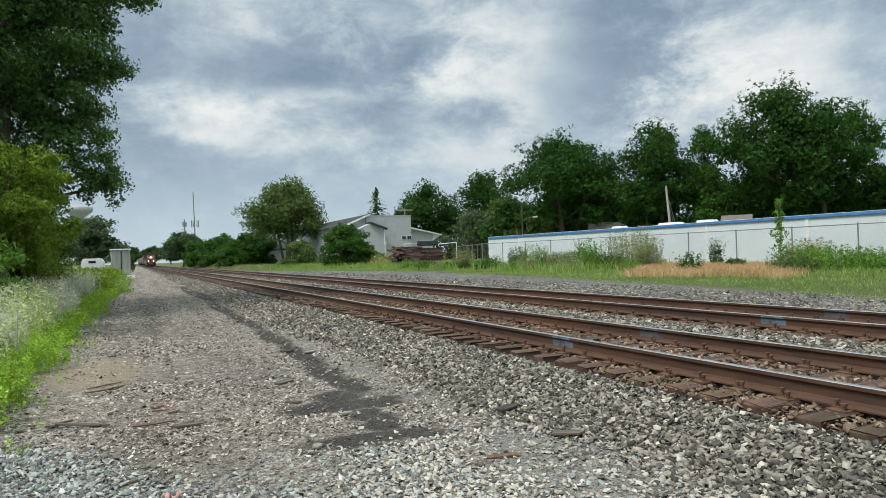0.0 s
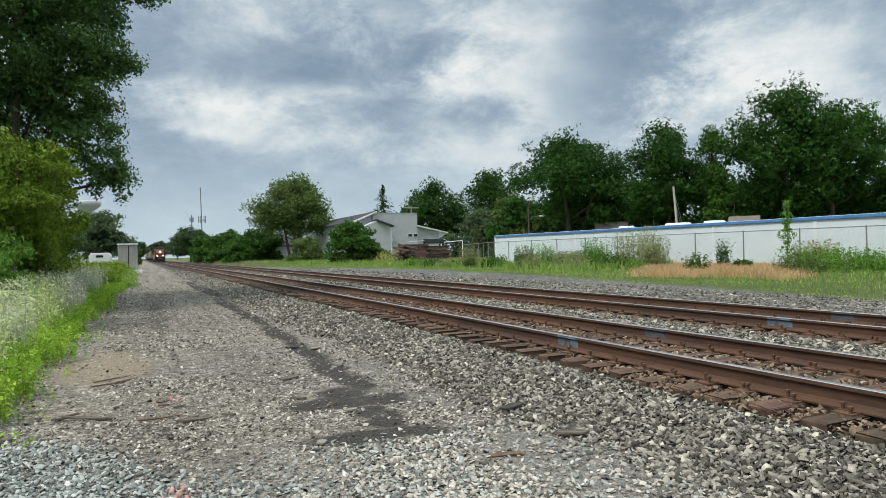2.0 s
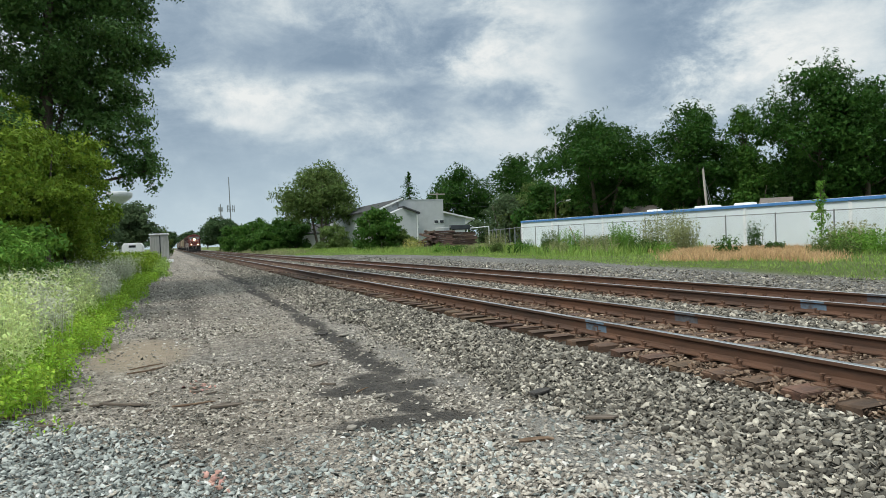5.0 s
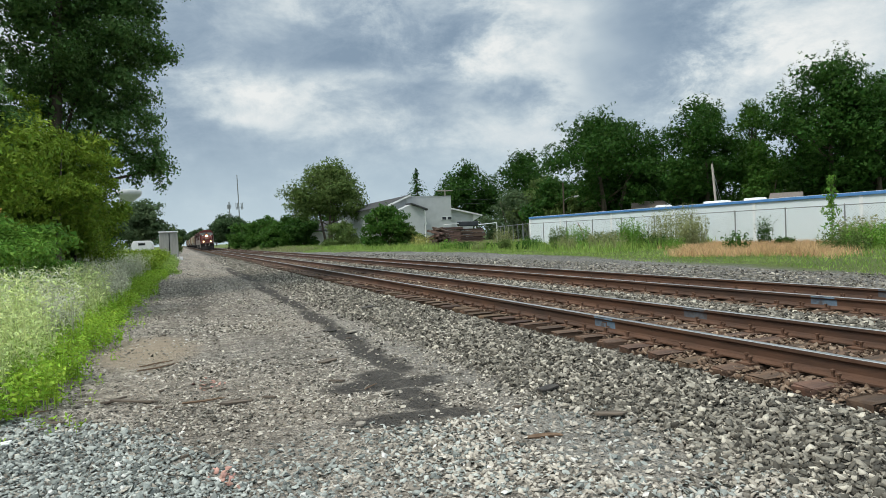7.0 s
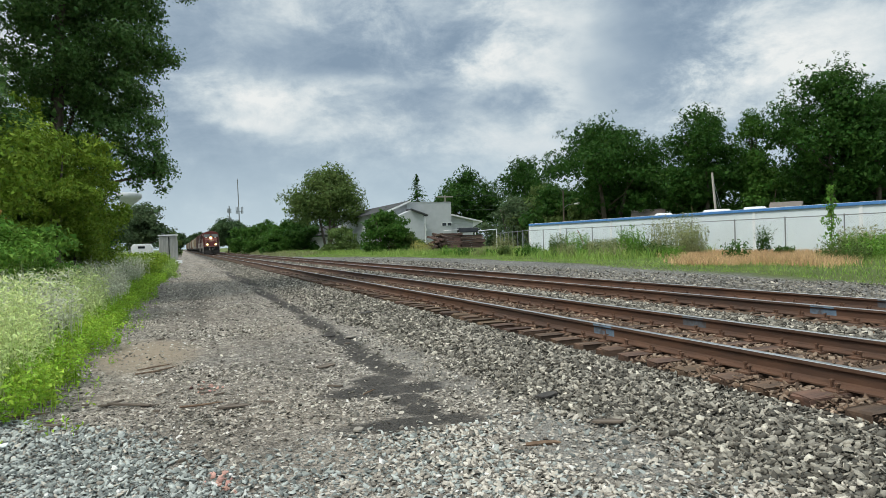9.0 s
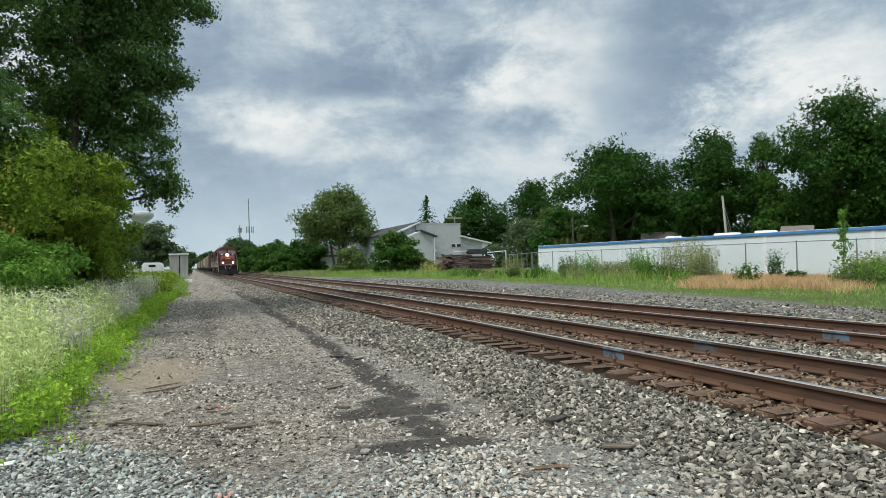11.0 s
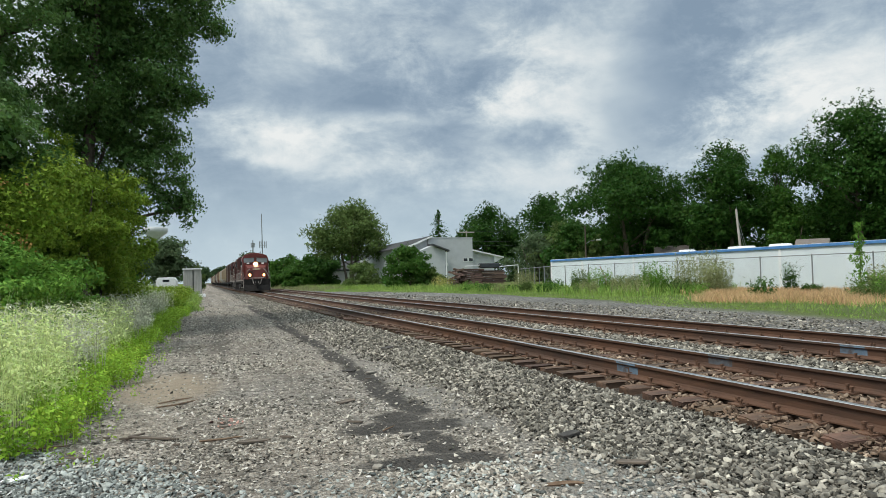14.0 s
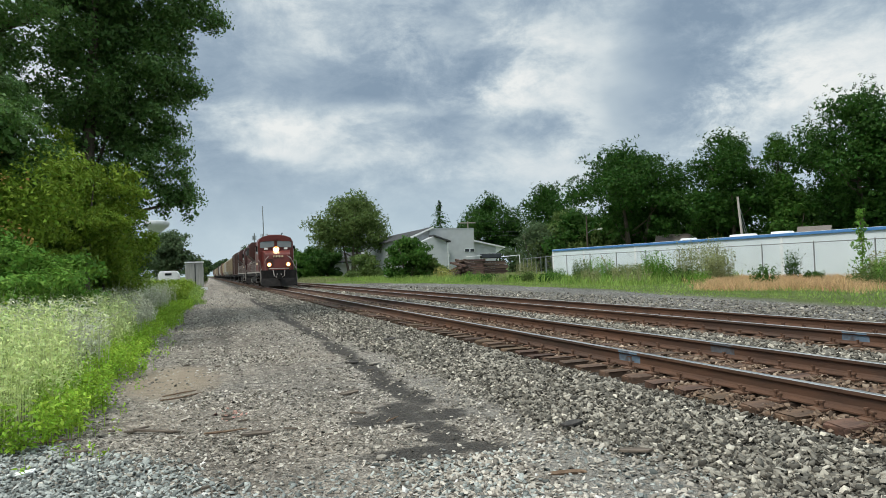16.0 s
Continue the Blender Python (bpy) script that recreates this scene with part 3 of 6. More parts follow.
def bed_z(x, y):
    return np.interp(x, [2.6, 3.3, 4.2, 4.7, 4.95, 7.1, 7.5, 8.6, 8.9, 11.2, 12.2, 13.6], [0.0, 0.02, 0.05, 0.078, 0.112, 0.118, 0.125, 0.125, 0.105, 0.105, 0.08, 0.06])


def wave(x, y, k, s):
    return np.sin(k * x + s) * np.sin(0.8 * k * y + 1.7 * s) + 0.6 * np.sin(2.3 * k * y + 0.9 * k * x + s)


def oily(p, grow=1.0):
    """Where the black dirt lies."""
    hit = np.zeros(len(p), bool)
    for cx, cy, rx, ry in OIL:
        hit |= ((p[:, 0] - cx) / (rx * grow)) ** 2 + ((p[:, 1] - cy) / (ry * grow)) ** 2 < 1.0 + 0.25 * wave(p[:, 0], p[:, 1], 6.0, 1.0)
    return hit


def build_stones():
    rng = np.random.default_rng(7)
    shoulder = "coarse grey crushed stone ballast beside the track"
    fade = lambda p, end, run: np.clip((end - p[:, 1]) / run, 0, 1)
    p = scatter(2.2, 4.70, 1.2, 90, 0.036, 1, grow=0.045)
    edge = 3.0 + 0.16 * wave(p[:, 0], p[:, 1], 1.1, 0.4)
    keep = rng.random(len(p)) < np.clip((p[:, 0] - edge) * 3.0 + 0.55, 0.05, 1.0) * fade(p, 95, 40) * np.clip(p[:, 1] - 1.3 + 0.3 * wave(p[:, 0], p[:, 1], 2.0, 1.0), 0, 1)
    lay("ballast_shoulder", shoulder, p, keep, bed_z, STONE, 1, 0.92, 0.010, 0.55)
    p = scatter(2.9, 4.66, 2.2, 20, 0.038, 11, grow=0.045)
    lay("ballast_shoulder", shoulder, p, (rng.random(len(p)) < 0.66) & (p[:, 0] > 3.1 + 0.12 * wave(p[:, 0], p[:, 1], 2.1, 0.7)), bed_z, STONE, 12, 0.98, 0.028, 0.56, STONE_LOOSE, 4.4)

    def clear_of_rails(p, gap):
        ok = np.ones(len(p), bool)
        for c in TRACKS:
            for s in (-1, 1):
                ok &= np.abs(p[:, 0] - c - s * GAUGE / 2) > gap
        return ok

    def between_ties(p, share):
        off = np.abs((p[:, 1] - 0.33) / TIE_STEP - np.round((p[:, 1] - 0.33) / TIE_STEP)) * TIE_STEP
        return (off > 0.12) | (rng.random(len(p)) < share)

    p = scatter(4.6, 7.35, 2.0, 60, 0.044, 2, grow=0.04)
    keep = clear_of_rails(p, 0.11) & between_ties(p, np.where(p[:, 0] > 5.3, 0.42, np.where(p[:, 1] < 6.5, 0.55, 0.06))) & (rng.random(len(p)) < 0.9 * fade(p, 62, 25))
    lay("track_ballast", "rust-stained ballast stones between the ties", p, keep & (p[:, 0] > 5.0 - 0.3 * (p[:, 1] < 6.5)), bed_z, STONE_RUST, 3, 1.0, 0.028, 0.5)
    p = scatter(7.35, 8.75, 3.0, 80, 0.047, 4, grow=0.035)
    lay("ballast_between_tracks", "light grey ballast heaped between the two tracks", p, rng.random(len(p)) < fade(p, 84, 30), bed_z, STONE, 5, 1.15, 0.022, 0.55)
    p = scatter(8.7, 11.35, 3.5, 60, 0.052, 6, grow=0.03)
    keep = clear_of_rails(p, 0.11) & between_ties(p, 0.3) & (rng.random(len(p)) < 0.85 * fade(p, 62, 25))
    lay("track_ballast", "rust-stained ballast stones between the ties", p, keep, bed_z, STONE_RUST, 7, 1.05, 0.022, 0.5)
    p = scatter(11.3, 15.6, 7, 70, 0.070, 8, grow=0.03)
    lay("far_ballast", "grey ballast spread beyond the second track", p, rng.random(len(p)) < 0.8 * fade(p, 72, 30), ground_z, STONE, 9, 0.74, 0.006, 0.42)
    # the yard road: coarse blue-grey stone in front, then scattered flat pebbles
    p = scatter(-3.0, 3.3, 1.4, 7.9, 0.029, 21, grow=0.05)
    front = 5.45 + 0.30 * wave(p[:, 0], p[:, 1], 0.9, 1.3) - 1.05 * np.clip(p[:, 0], -1.6, 0.3)
    silt = ((p[:, 0] - 2.75) / 0.5) ** 2 + ((p[:, 1] - 4.45) / 1.1) ** 2 < 1.0 + 0.4 * wave(p[:, 0], p[:, 1], 3.0, 2.0)
    prob = np.clip((front - p[:, 1]) * 1.6 + 0.4, 0.0, 1.0) * np.where(silt, 0.40, 1.0) * np.where(oily(p, 0.9), 0.14, 1.0)
    prob *= np.clip(p[:, 1] - 1.6 + 0.3 * wave(p[:, 0], p[:, 1], 2.0, 0.5), 0, 1) * np.clip((p[:, 0] + 3.0) * 1.2, 0, 1)
    blue = rng.random(len(p)) < np.clip(0.90 - 0.35 * (p[:, 0] - 0.3), 0.30, 0.95)
    keep = rng.random(len(p)) < prob
    lay("yard_gravel", "coarse blue-grey crushed stone on the yard road", p, keep & blue, ground_z, STONE_BLUE, 22, 1.12, 0.010, 0.42, STONE_BLUE_LOOSE, 4.2)
    lay("yard_gravel", "coarse brown-grey crushed stone on the yard road", p, keep & ~blue, ground_z, STONE_ROAD, 23, 1.12, 0.010, 0.42)
    p = scatter(-2.1, 3.2, 4.0, 95, 0.029, 25, grow=0.055)
    sandy = ((p[:, 0] + 0.55) / 0.75) ** 2 + ((p[:, 1] - 10.9) / 1.7) ** 2 < 1.0 + 0.3 * wave(p[:, 0], p[:, 1], 3.0, 1.0)
    prob = np.clip(0.46 + 0.25 * wave(p[:, 0], p[:, 1], 1.3, 0.2), 0.12, 0.85) * np.where(oily(p, 0.9), 0.14, 1) * np.where(sandy, 0.35, 1) * fade(p, 70, 62)
    prob *= np.clip((p[:, 1] + 0.9 * np.clip(p[:, 0], -1.6, 0.3) - 5.0) / 0.8, 0.08, 1)
    mix_in = rng.random(len(p))
    chosen = rng.random(len(p)) < prob
    lay("road_pebbles", "small brown and grey flat pebbles on the yard road", p, chosen & (mix_in < 0.68), ground_z, STONE_ROAD, 26, 0.86, 0.003, 0.40)
    lay("road_pebbles", "small dark grey flat pebbles on the yard road", p, chosen & (mix_in >= 0.68), ground_z, STONE, 27, 0.95, 0.003, 0.36)


build_stones()


# ---------------------------------------------------------------- buildings beyond the tracks
def wall_x(y):
    return 32.5 - 0.07 * y


def build_storage():
    """A long low building of white panels with a blue coping, skew to the tracks."""
    ang = math.degrees(math.atan(0.07))
    y0, y1 = -13.2, 53.3
    length = (y1 - y0) / math.cos(radians(ang))
    m = pose(wall_x(y0), y0, 0.13, 0, 0, ang)       # local y runs along the wall, local x away from the tracks
    b = thing("storage_building", "long low white panelled storage building with blue roof edge", "building", m=m)
    k = length / (y1 - y0)
    seams = [0.0] + [(y - y0) * k for y in (-7.0, -0.9, 5.2, 11.3, 17.4, 23.6, 29.8, 36.1, 42.3, 48.7)] + [length]
    for a, c in zip(seams[:-1], seams[1:]):
        part("wall_panel", Geo().box(0, a + 0.01, -0.3, 0.2, c - 0.01, 2.62), WHITE_WALL, b, bevel=0.01)
    for a in seams:
        part("seam_strip", Geo().box(-0.035, a - 0.09, -0.3, 0.02, a + 0.09, 2.60), WHITE_TRIM, b, "white vertical cover strip", 0.01)
    part("coping", Geo().box(-0.09, -0.05, 2.52, 0.5, length + 0.05, 2.67), BLUE_TRIM, b, "blue metal coping along the roof edge", 0.015)
    part("coping_cap", Geo().box(-0.04, -0.05, 2.673, 0.5, length + 0.05, 2.69), WHITE_TRIM, b, "white cap above the coping", 0.01)
    part("wall_end", Geo().box(0.21, length - 0.2, -0.3, 5, length, 2.6), WHITE_WALL, b)
    part("wall_end", Geo().box(0.21, 0, -0.3, 5, 0.2, 2.6), WHITE_WALL, b)
    part("wall_back", Geo().box(4.8, 0.21, -0.3, 5, length - 0.21, 2.6), WHITE_WALL, b)
    part("roof", Geo().box(0.21, 0.21, 2.5, 4.79, length - 0.21, 2.6), WHITE_TRIM, b)
    for y, w in ((33.0, 1.5), (30.4, 1.0), (38.0, 0.8)):
        s = (y - y0) * k
        part("roof_vent", Geo().box(1.0, s, 2.6, 1.8, s + w, 2.86), WHITE_TRIM, b, "low white roof vent hood", 0.08)


build_storage()


def build_fence():
    """Chain-link fence in front of the long building: posts, top rail, wire diamonds."""
    post = Geo().tube([(0, 0, -0.1), (0, 0, 1.98)], 0.032, 8).tube([(0, 0, 1.98), (0, 0, 2.03)], [0.04, 0.015], 8).mesh("fence_post", GALV)
    f = thing("chain_link_fence", "galvanised chain-link fence along the white building", "fence")
    ys = list(np.arange(1.0, 53.0, 3.19))
    pts = [(wall_x(y) - 1.5, y, 0.24) for y in ys]
    for p in pts:
        part("fence_post", post, GALV, f, m=pose(*p))
    part("top_rail", Geo().tube([(x, y, z + 1.96) for x, y, z in pts], 0.022, 6), GALV, f)
    a, b = np.array(pts[0]), np.array(pts[-1])
    along = (b - a)[:2] / np.linalg.norm((b - a)[:2])
    length = np.linalg.norm((b - a)[:2])
    side = np.array([along[1], -along[0]])
    step, hgt = 0.14, 1.9
    vs, fs = [], []
    k = 0
    for d in (1, -1):
        s = np.arange(-hgt, length, step)
        lo = s if d > 0 else s + hgt
        hi = s + hgt if d > 0 else s
        for p, q in zip(lo, hi):
            for r, zz in ((p, 0.05), (q, 0.05 + hgt)):
                r = min(max(r, 0), length)
                c = a[:2] + along * r
                for w in (-0.0022, 0.0022):
                    vs.append((c[0] + along[0] * w, c[1] + along[1] * w, a[2] + zz))
            fs.append((k, k + 1, k + 3, k + 2))
            k += 4
    tagged(part("wire_mesh", soup("wire_mesh", vs, fs, GALV), GALV, f, "woven galvanised wire mesh"), kind="stuff")
    # far yard fence with a gate beside the stacked ties
    g = thing("yard_fence", "chain-link yard fence with a gate frame", "fence")
    far = [(34.5 - 0.8 * i, 72.0 - 2.6 * i, 0.3) for i in range(8)]
    for p in far:
        part("fence_post", post, GALV, g, m=pose(*p))
    for h in (0.3, 1.95):
        part("top_rail", Geo().tube([(x, y, z + h) for x, y, z in far], 0.028, 6), GALV, g)
    gate = Geo().tube([(29.5, 72, 2.4), (34.5, 72, 2.75)], 0.05, 6).tube([(34.5, 72, 2.75), (34.5, 72, 0.2)], 0.05, 6).tube([(31.8, 72, 0.2), (31.8, 72, 2.55)], 0.05, 6)
    part("gate_frame", gate, WHITE_TRIM, g)


build_fence()

SIDING = material("pale_grey_siding", (0.45, 0.475, 0.50), (0.50, 0.525, 0.55), 1.2, 0.7, 0.1, 3, dirt=(0.34, 0.36, 0.38), dirt_scale=0.4)
SHINGLE = material("dark_grey_shingles", (0.045, 0.048, 0.052), (0.085, 0.088, 0.092), 5.0, 0.95, 0.4, 14, specular=0.08)
FASCIA = material("white_fascia_boards", (0.72, 0.74, 0.75), (0.80, 0.81, 0.82), 2.0, 0.5, 0.05)
GLASS_DARK = material("dark_window_glass", (0.018, 0.022, 0.026), (0.03, 0.034, 0.04), 2.0, 0.08, 0.0)


def build_house():
    h = thing("grey_house", "pale grey sided house with dark shingle roof and white trim", "house", m=pose(0, 100, 0.25))
    part("wall", Geo().prism([(32.75, 0), (40.1, 0), (40.1, 7.35), (32.75, 7.42)], "y", 0, 9), SIDING, h, "tall flat-topped grey wall block")
    part("parapet", Geo().box(32.7, -0.04, 7.37, 40.15, 9, 7.46), SIDING, h)
    # gabled wing whose ridge runs away from the tracks
    part("wall", Geo().prism([(30.0, 0), (32.74, 0), (32.74, 7.3), (30.0, 6.0)], "y", 0.3, 37), SIDING, h)
    part("roof", Geo().prism([(29.4, 5.95), (33.3, 7.55), (33.3, 7.72), (29.4, 6.12)], "y", -0.2, 37.5), SHINGLE, h, "dark shingled roof slope")
    part("fascia", Geo().prism([(29.4, 5.85), (33.4, 7.50), (33.4, 7.75), (29.4, 6.14)], "y", -0.32, -0.21), FASCIA, h, "white rake board")
    # low annex
    part("wall", Geo().prism([(30.4, 0), (34.6, 0), (34.6, 5.35), (32.6, 6.1), (30.4, 5.2)], "y", -2.5, -0.35), SIDING, h)
    part("roof", Geo().prism([(32.5, 6.1), (35.15, 5.15), (35.15, 5.38), (32.5, 6.34)], "y", -3.0, -0.3), SHINGLE, h)
    part("downpipe", Geo().tube([(34.75, -2.6, 0), (34.75, -2.6, 5.2)], 0.09, 8), FASCIA, h)
    # lean-to
    part("wall", Geo().prism([(40.11, 0), (43.9, 0), (43.9, 4.55), (40.11, 5.3)], "y", 0.4, 8), SIDING, h)
    part("roof", Geo().prism([(40.11, 5.33), (45.4, 4.15), (45.4, 4.35), (40.11, 5.55)], "y", -0.1, 8.4), FASCIA, h, "white-edged lean-to roof")
    part("soffit", Geo().prism([(43.9, 3.4), (45.3, 4.12), (43.9, 4.5)], "y", 0.2, 0.4), FASCIA, h)
    for x in (38.45, 39.35):
        w = part("window", Geo().box(x, -0.05, 3.65, x + 0.78, 0.04, 4.22), FASCIA, h)
        part("pane", Geo().box(x + 0.06, -0.06, 3.71, x + 0.72, -0.045, 4.16), GLASS_DARK, w)
    part("wall_box", Geo().box(35.5, -0.25, 3.0, 35.9, 0, 3.45), FASCIA, h, bevel=0.03)
    part("chimney", Geo().box(29.6, 22, 6.4, 31.2, 23.5, 7.9), SIDING, h)
    # shed roof behind the willow
    s = thing("low_shed", "small white shed with a grey roof behind the trees", "shed", m=pose(1.0, 134, 0.25))
    part("wall", Geo().box(21.5, 0, 0, 28.5, 6, 2.9), FASCIA, s)
    part("roof", Geo().prism([(-0.6, 3.1), (3, 4.9), (6.6, 3.1), (6.6, 3.3), (3, 5.1), (-0.6, 3.3)], "x", 21.0, 29.0), SHINGLE, s)
    # utility pole with a cross-arm behind the house
    p = thing("utility_pole", "grey wooden utility pole with a cross-arm behind the house", "utility pole", m=pose(45.0, 115, 0.25))
    part("pole", Geo().tube([(0, 0, 0), (0, 0, 9.6)], [0.17, 0.11], 8), POLE_WOOD, p)
    part("cross_arm", Geo().box(-1.5, -0.07, 9.2, 1.5, 0.07, 9.4), POLE_WOOD, p)
    wires = Geo()
    for dz, x in ((9.45, 1.4), (7.6, 0.0), (6.9, 0.0)):
        pts = [(x + 40 * i / 12, -14 * i / 12, dz + 1.2 * (i / 12) - 2.4 * (i / 12) * (1 - i / 12)) for i in range(13)]
        wires.tube(pts, 0.018, 4)
    part("wire", wires, GLASS_DARK, p, "thin black overhead wires")


build_house()


def garden_house(x, y, z, width, yaw, label, roof_mat):
    """A small house of which little more than the gabled roof shows above the long wall."""
    h = thing("garden_house", label, "house", "houses behind the long wall", m=pose(x, y, 0.2, 0, 0, yaw))
    eave = z - 1.5
    part("wall", Geo().prism([(-3.0, 0), (3.0, 0), (3.0, eave), (0, z - 0.3), (-3.0, eave)], "x", -width / 2, width / 2), FASCIA, h, "white sided wall with gable ends")
    for s in (-1, 1):
        part("roof", Geo().prism([(s * 3.5, eave - 0.2), (0, z - 0.2), (0, z), (s * 3.5, eave)], "x", -width / 2 - 0.4, width / 2 + 0.4), roof_mat, h, "shingled roof slope")
    w = part("window", Geo().box(-0.6, -3.06, 0.9, 0.6, -2.99, 2.1), FASCIA, h)
    part("pane", Geo().box(-0.5, -3.08, 1.0, 0.5, -3.065, 2.0), GLASS_DARK, w)


BROWN_SHINGLE = material("grey_brown_shingles", (0.13, 0.115, 0.105), (0.20, 0.18, 0.165), 5.0, 0.9, 0.4, 14)
garden_house(58.9, 75.8, 4.78, 3.6, -38, "small white house with a grey-brown roof", BROWN_SHINGLE)
garden_house(65.2, 59.1, 4.66, 2.6, -52, "white house with a pale grey-brown roof", BROWN_SHINGLE)


def build_poles():
    p = thing("wooden_pole", "leaning grey wooden pole with guy wires behind the wall", "utility pole", m=pose(35.9, 38.6, 0.3))
    part("pole", Geo().tube([(0.2, 0, 0), (-0.28, 0, 5.55)], [0.10, 0.075], 10), POLE_WOOD, p)
    part("guy_wire", Geo().tube([(-0.25, 0, 5.2), (1.35, 0, 0.0)], 0.015, 5), GALV, p)
    part("guy_wire", Geo().tube([(-0.2, 0, 4.5), (1.2, 0, 0.0)], 0.015, 5), GALV, p)
    s = thing("street_lamp", "wooden lamp pole with a curved arm and pale lamp head", "street lamp", m=pose(48.7, 80.5, 0.3))
    part("pole", Geo().tube([(0, 0, 0), (0, 0, 7.6)], [0.13, 0.09], 8), BARK, s)
    part("arm", Geo().tube([(0, 0, 5.2), (0.7, 0, 5.65), (1.8, 0, 5.8)], 0.04, 6), GALV, s)
    part("lamp_head", Geo().tube([(1.7, 0, 5.78), (2.4, 0, 5.80)], [0.10, 0.14], 8), FASCIA, s)
    m = thing("radio_mast", "tall thin guyed radio mast with antenna arms", "radio mast", m=pose(32.2, 400, 0))
    part("mast", Geo().tube([(0, 0, 0), (-0.6, 0, 40.2)], [0.40, 0.24], 6), GALV, m)
    for dx in (-1.8, -1.0, 1.0, 1.8):
        part("antenna", Geo().box(dx - 0.2, -0.2, 20.6, dx + 0.2, 0.2, 24.4), GALV, m)
    part("antenna_ring", Geo().box(-1.9, -0.3, 21.8, 1.9, 0.3, 22.0), GALV, m)
    c = thing("cell_tower", "short lattice cell tower with panel antennas", "radio mast", m=pose(26.7, 400, 0))
    part("mast", Geo().tube([(0, 0, 0), (0, 0, 25)], [0.6, 0.3], 6), GALV, c)
    for dx in (-0.9, -0.45, 0.45, 0.9):
        part("antenna", Geo().box(dx - 0.16, -0.2, 21.0, dx + 0.16, 0.2, 23.5), GALV, c)
        part("antenna", Geo().box(dx - 0.16, -0.2, 16.5, dx + 0.16, 0.2, 18.5), GALV, c)
    w = thing("water_tower", "pale water tower on a stem above the trees", "water tower", m=pose(-18.2, 300, 0))
    prof = [(0.0, 0.9), (18.3, 0.7), (19.8, 1.4), (22.3, 4.5), (23.1, 4.9), (24.2, 4.9), (24.6, 4.4), (24.8, 0.3)]
    part("tank", Geo().tube([(0, 0, z) for z, r in prof], [r for z, r in prof], 24), SIDING, w, "pale painted steel tank", smooth=True)


build_poles()


def build_tie_pile():
    """Old sleepers stacked across the verge, and timber on top."""
    rng = random.Random(5)
    mats = [material("old_tie_wood", (0.035, 0.024, 0.020), (0.135, 0.085, 0.068), 6.0, 0.95, 0.5, 25, obj_random=0.5, stretch=(0.2, 1, 1))]
    pile = thing("tie_pile", "stack of old reddish-brown railway ties on the grass", "lumber pile", m=pose(28.4, 68.3, 0.42))
    me = Geo().box(-1.35, -0.115, 0, 1.35, 0.115, 0.2).mesh("old_tie", mats[0], 0.02)
    for lvl in range(9):
        for row in range(3):
            for k in (-1, 1):
                if lvl == 8 and rng.random() < 0.35:
                    continue
                part("old_tie", me, mats[0], pile, m=pose(k * 1.28 + rng.uniform(-0.22, 0.22), 0.27 * row + rng.uniform(-0.06, 0.06), 0.215 * lvl + 0.02, 0, rng.uniform(-1.2, 1.2), rng.uniform(-3, 3)))
    for k in range(16):
        part("old_tie", me, mats[0], pile, m=pose(-2.5 + rng.uniform(-0.5, 0.4), rng.uniform(-0.7, 0.6), 0.15 + 0.1 * k, rng.uniform(-25, 25), rng.uniform(-20, 20), 90 + rng.uniform(-30, 30)))
    # pale panels lying behind and above the stack
    part("panel", Geo().prism([(-0.8, 2.25), (2.9, 2.42), (2.9, 2.5), (-0.8, 2.33)], "y", 1.5, 3.0), FASCIA, pile, "pale sheet lying on the stack")
    part("tarp", Geo().box(0.4, 1.3, 2.0, 2.7, 2.0, 2.55), GLASS_DARK, pile, "black covered bundle on the stack", 0.1)


build_tie_pile()


# ---------------------------------------------------------------- trees
def crown_points(rng, n, lobes, shell=0.45):
    """Points inside lobes (centre, radii), more of them near the skin; also the way out."""
    w = np.array([r[0] * r[1] + r[2] * r[1] for _, r in lobes])
    k = rng.choice(len(lobes), n, p=w / w.sum())
    c = np.array([l[0] for l in lobes], float)[k]
    r = np.array([l[1] for l in lobes], float)[k]
    d = rng.normal(size=(n, 3))
    d /= np.linalg.norm(d, axis=1)[:, None]
    s = 1 - shell * rng.random((n, 1)) ** 1.6
    s *= 1 + 0.05 * np.clip(rng.normal(size=(n, 1)), -2, 2)
    return c + d * r * s, d


def heart(name, lobes, share, n, leaf, mat, seed):
    """The dense inside of a crown: larger leaves, every way round, deep in the lobes."""
    rng = np.random.default_rng(seed + 77)
    c, d = crown_points(rng, n, [(c, tuple(share * v for v in r)) for c, r in lobes], 0.95)
    return leaf_soup(name, c, d, leaf, mat, seed + 78, 0.9, 1.6, True)


def clumps(rng, lobes, per, share, flat=0.6):
    """Small flattened clumps of foliage over the skin of each lobe, with gaps between them."""
    out = []
    for c, r in lobes:
        r = np.array(r, float)
        for k in range(per):
            d = rng.normal(size=3)
            d /= np.linalg.norm(d)
            s = share * rng.uniform(0.65, 1.3)
            out.append((np.array(c) + d * r * rng.uniform(0.5, 0.98), (r[0] * s, r[1] * s, r[2] * s * flat)))
    return out


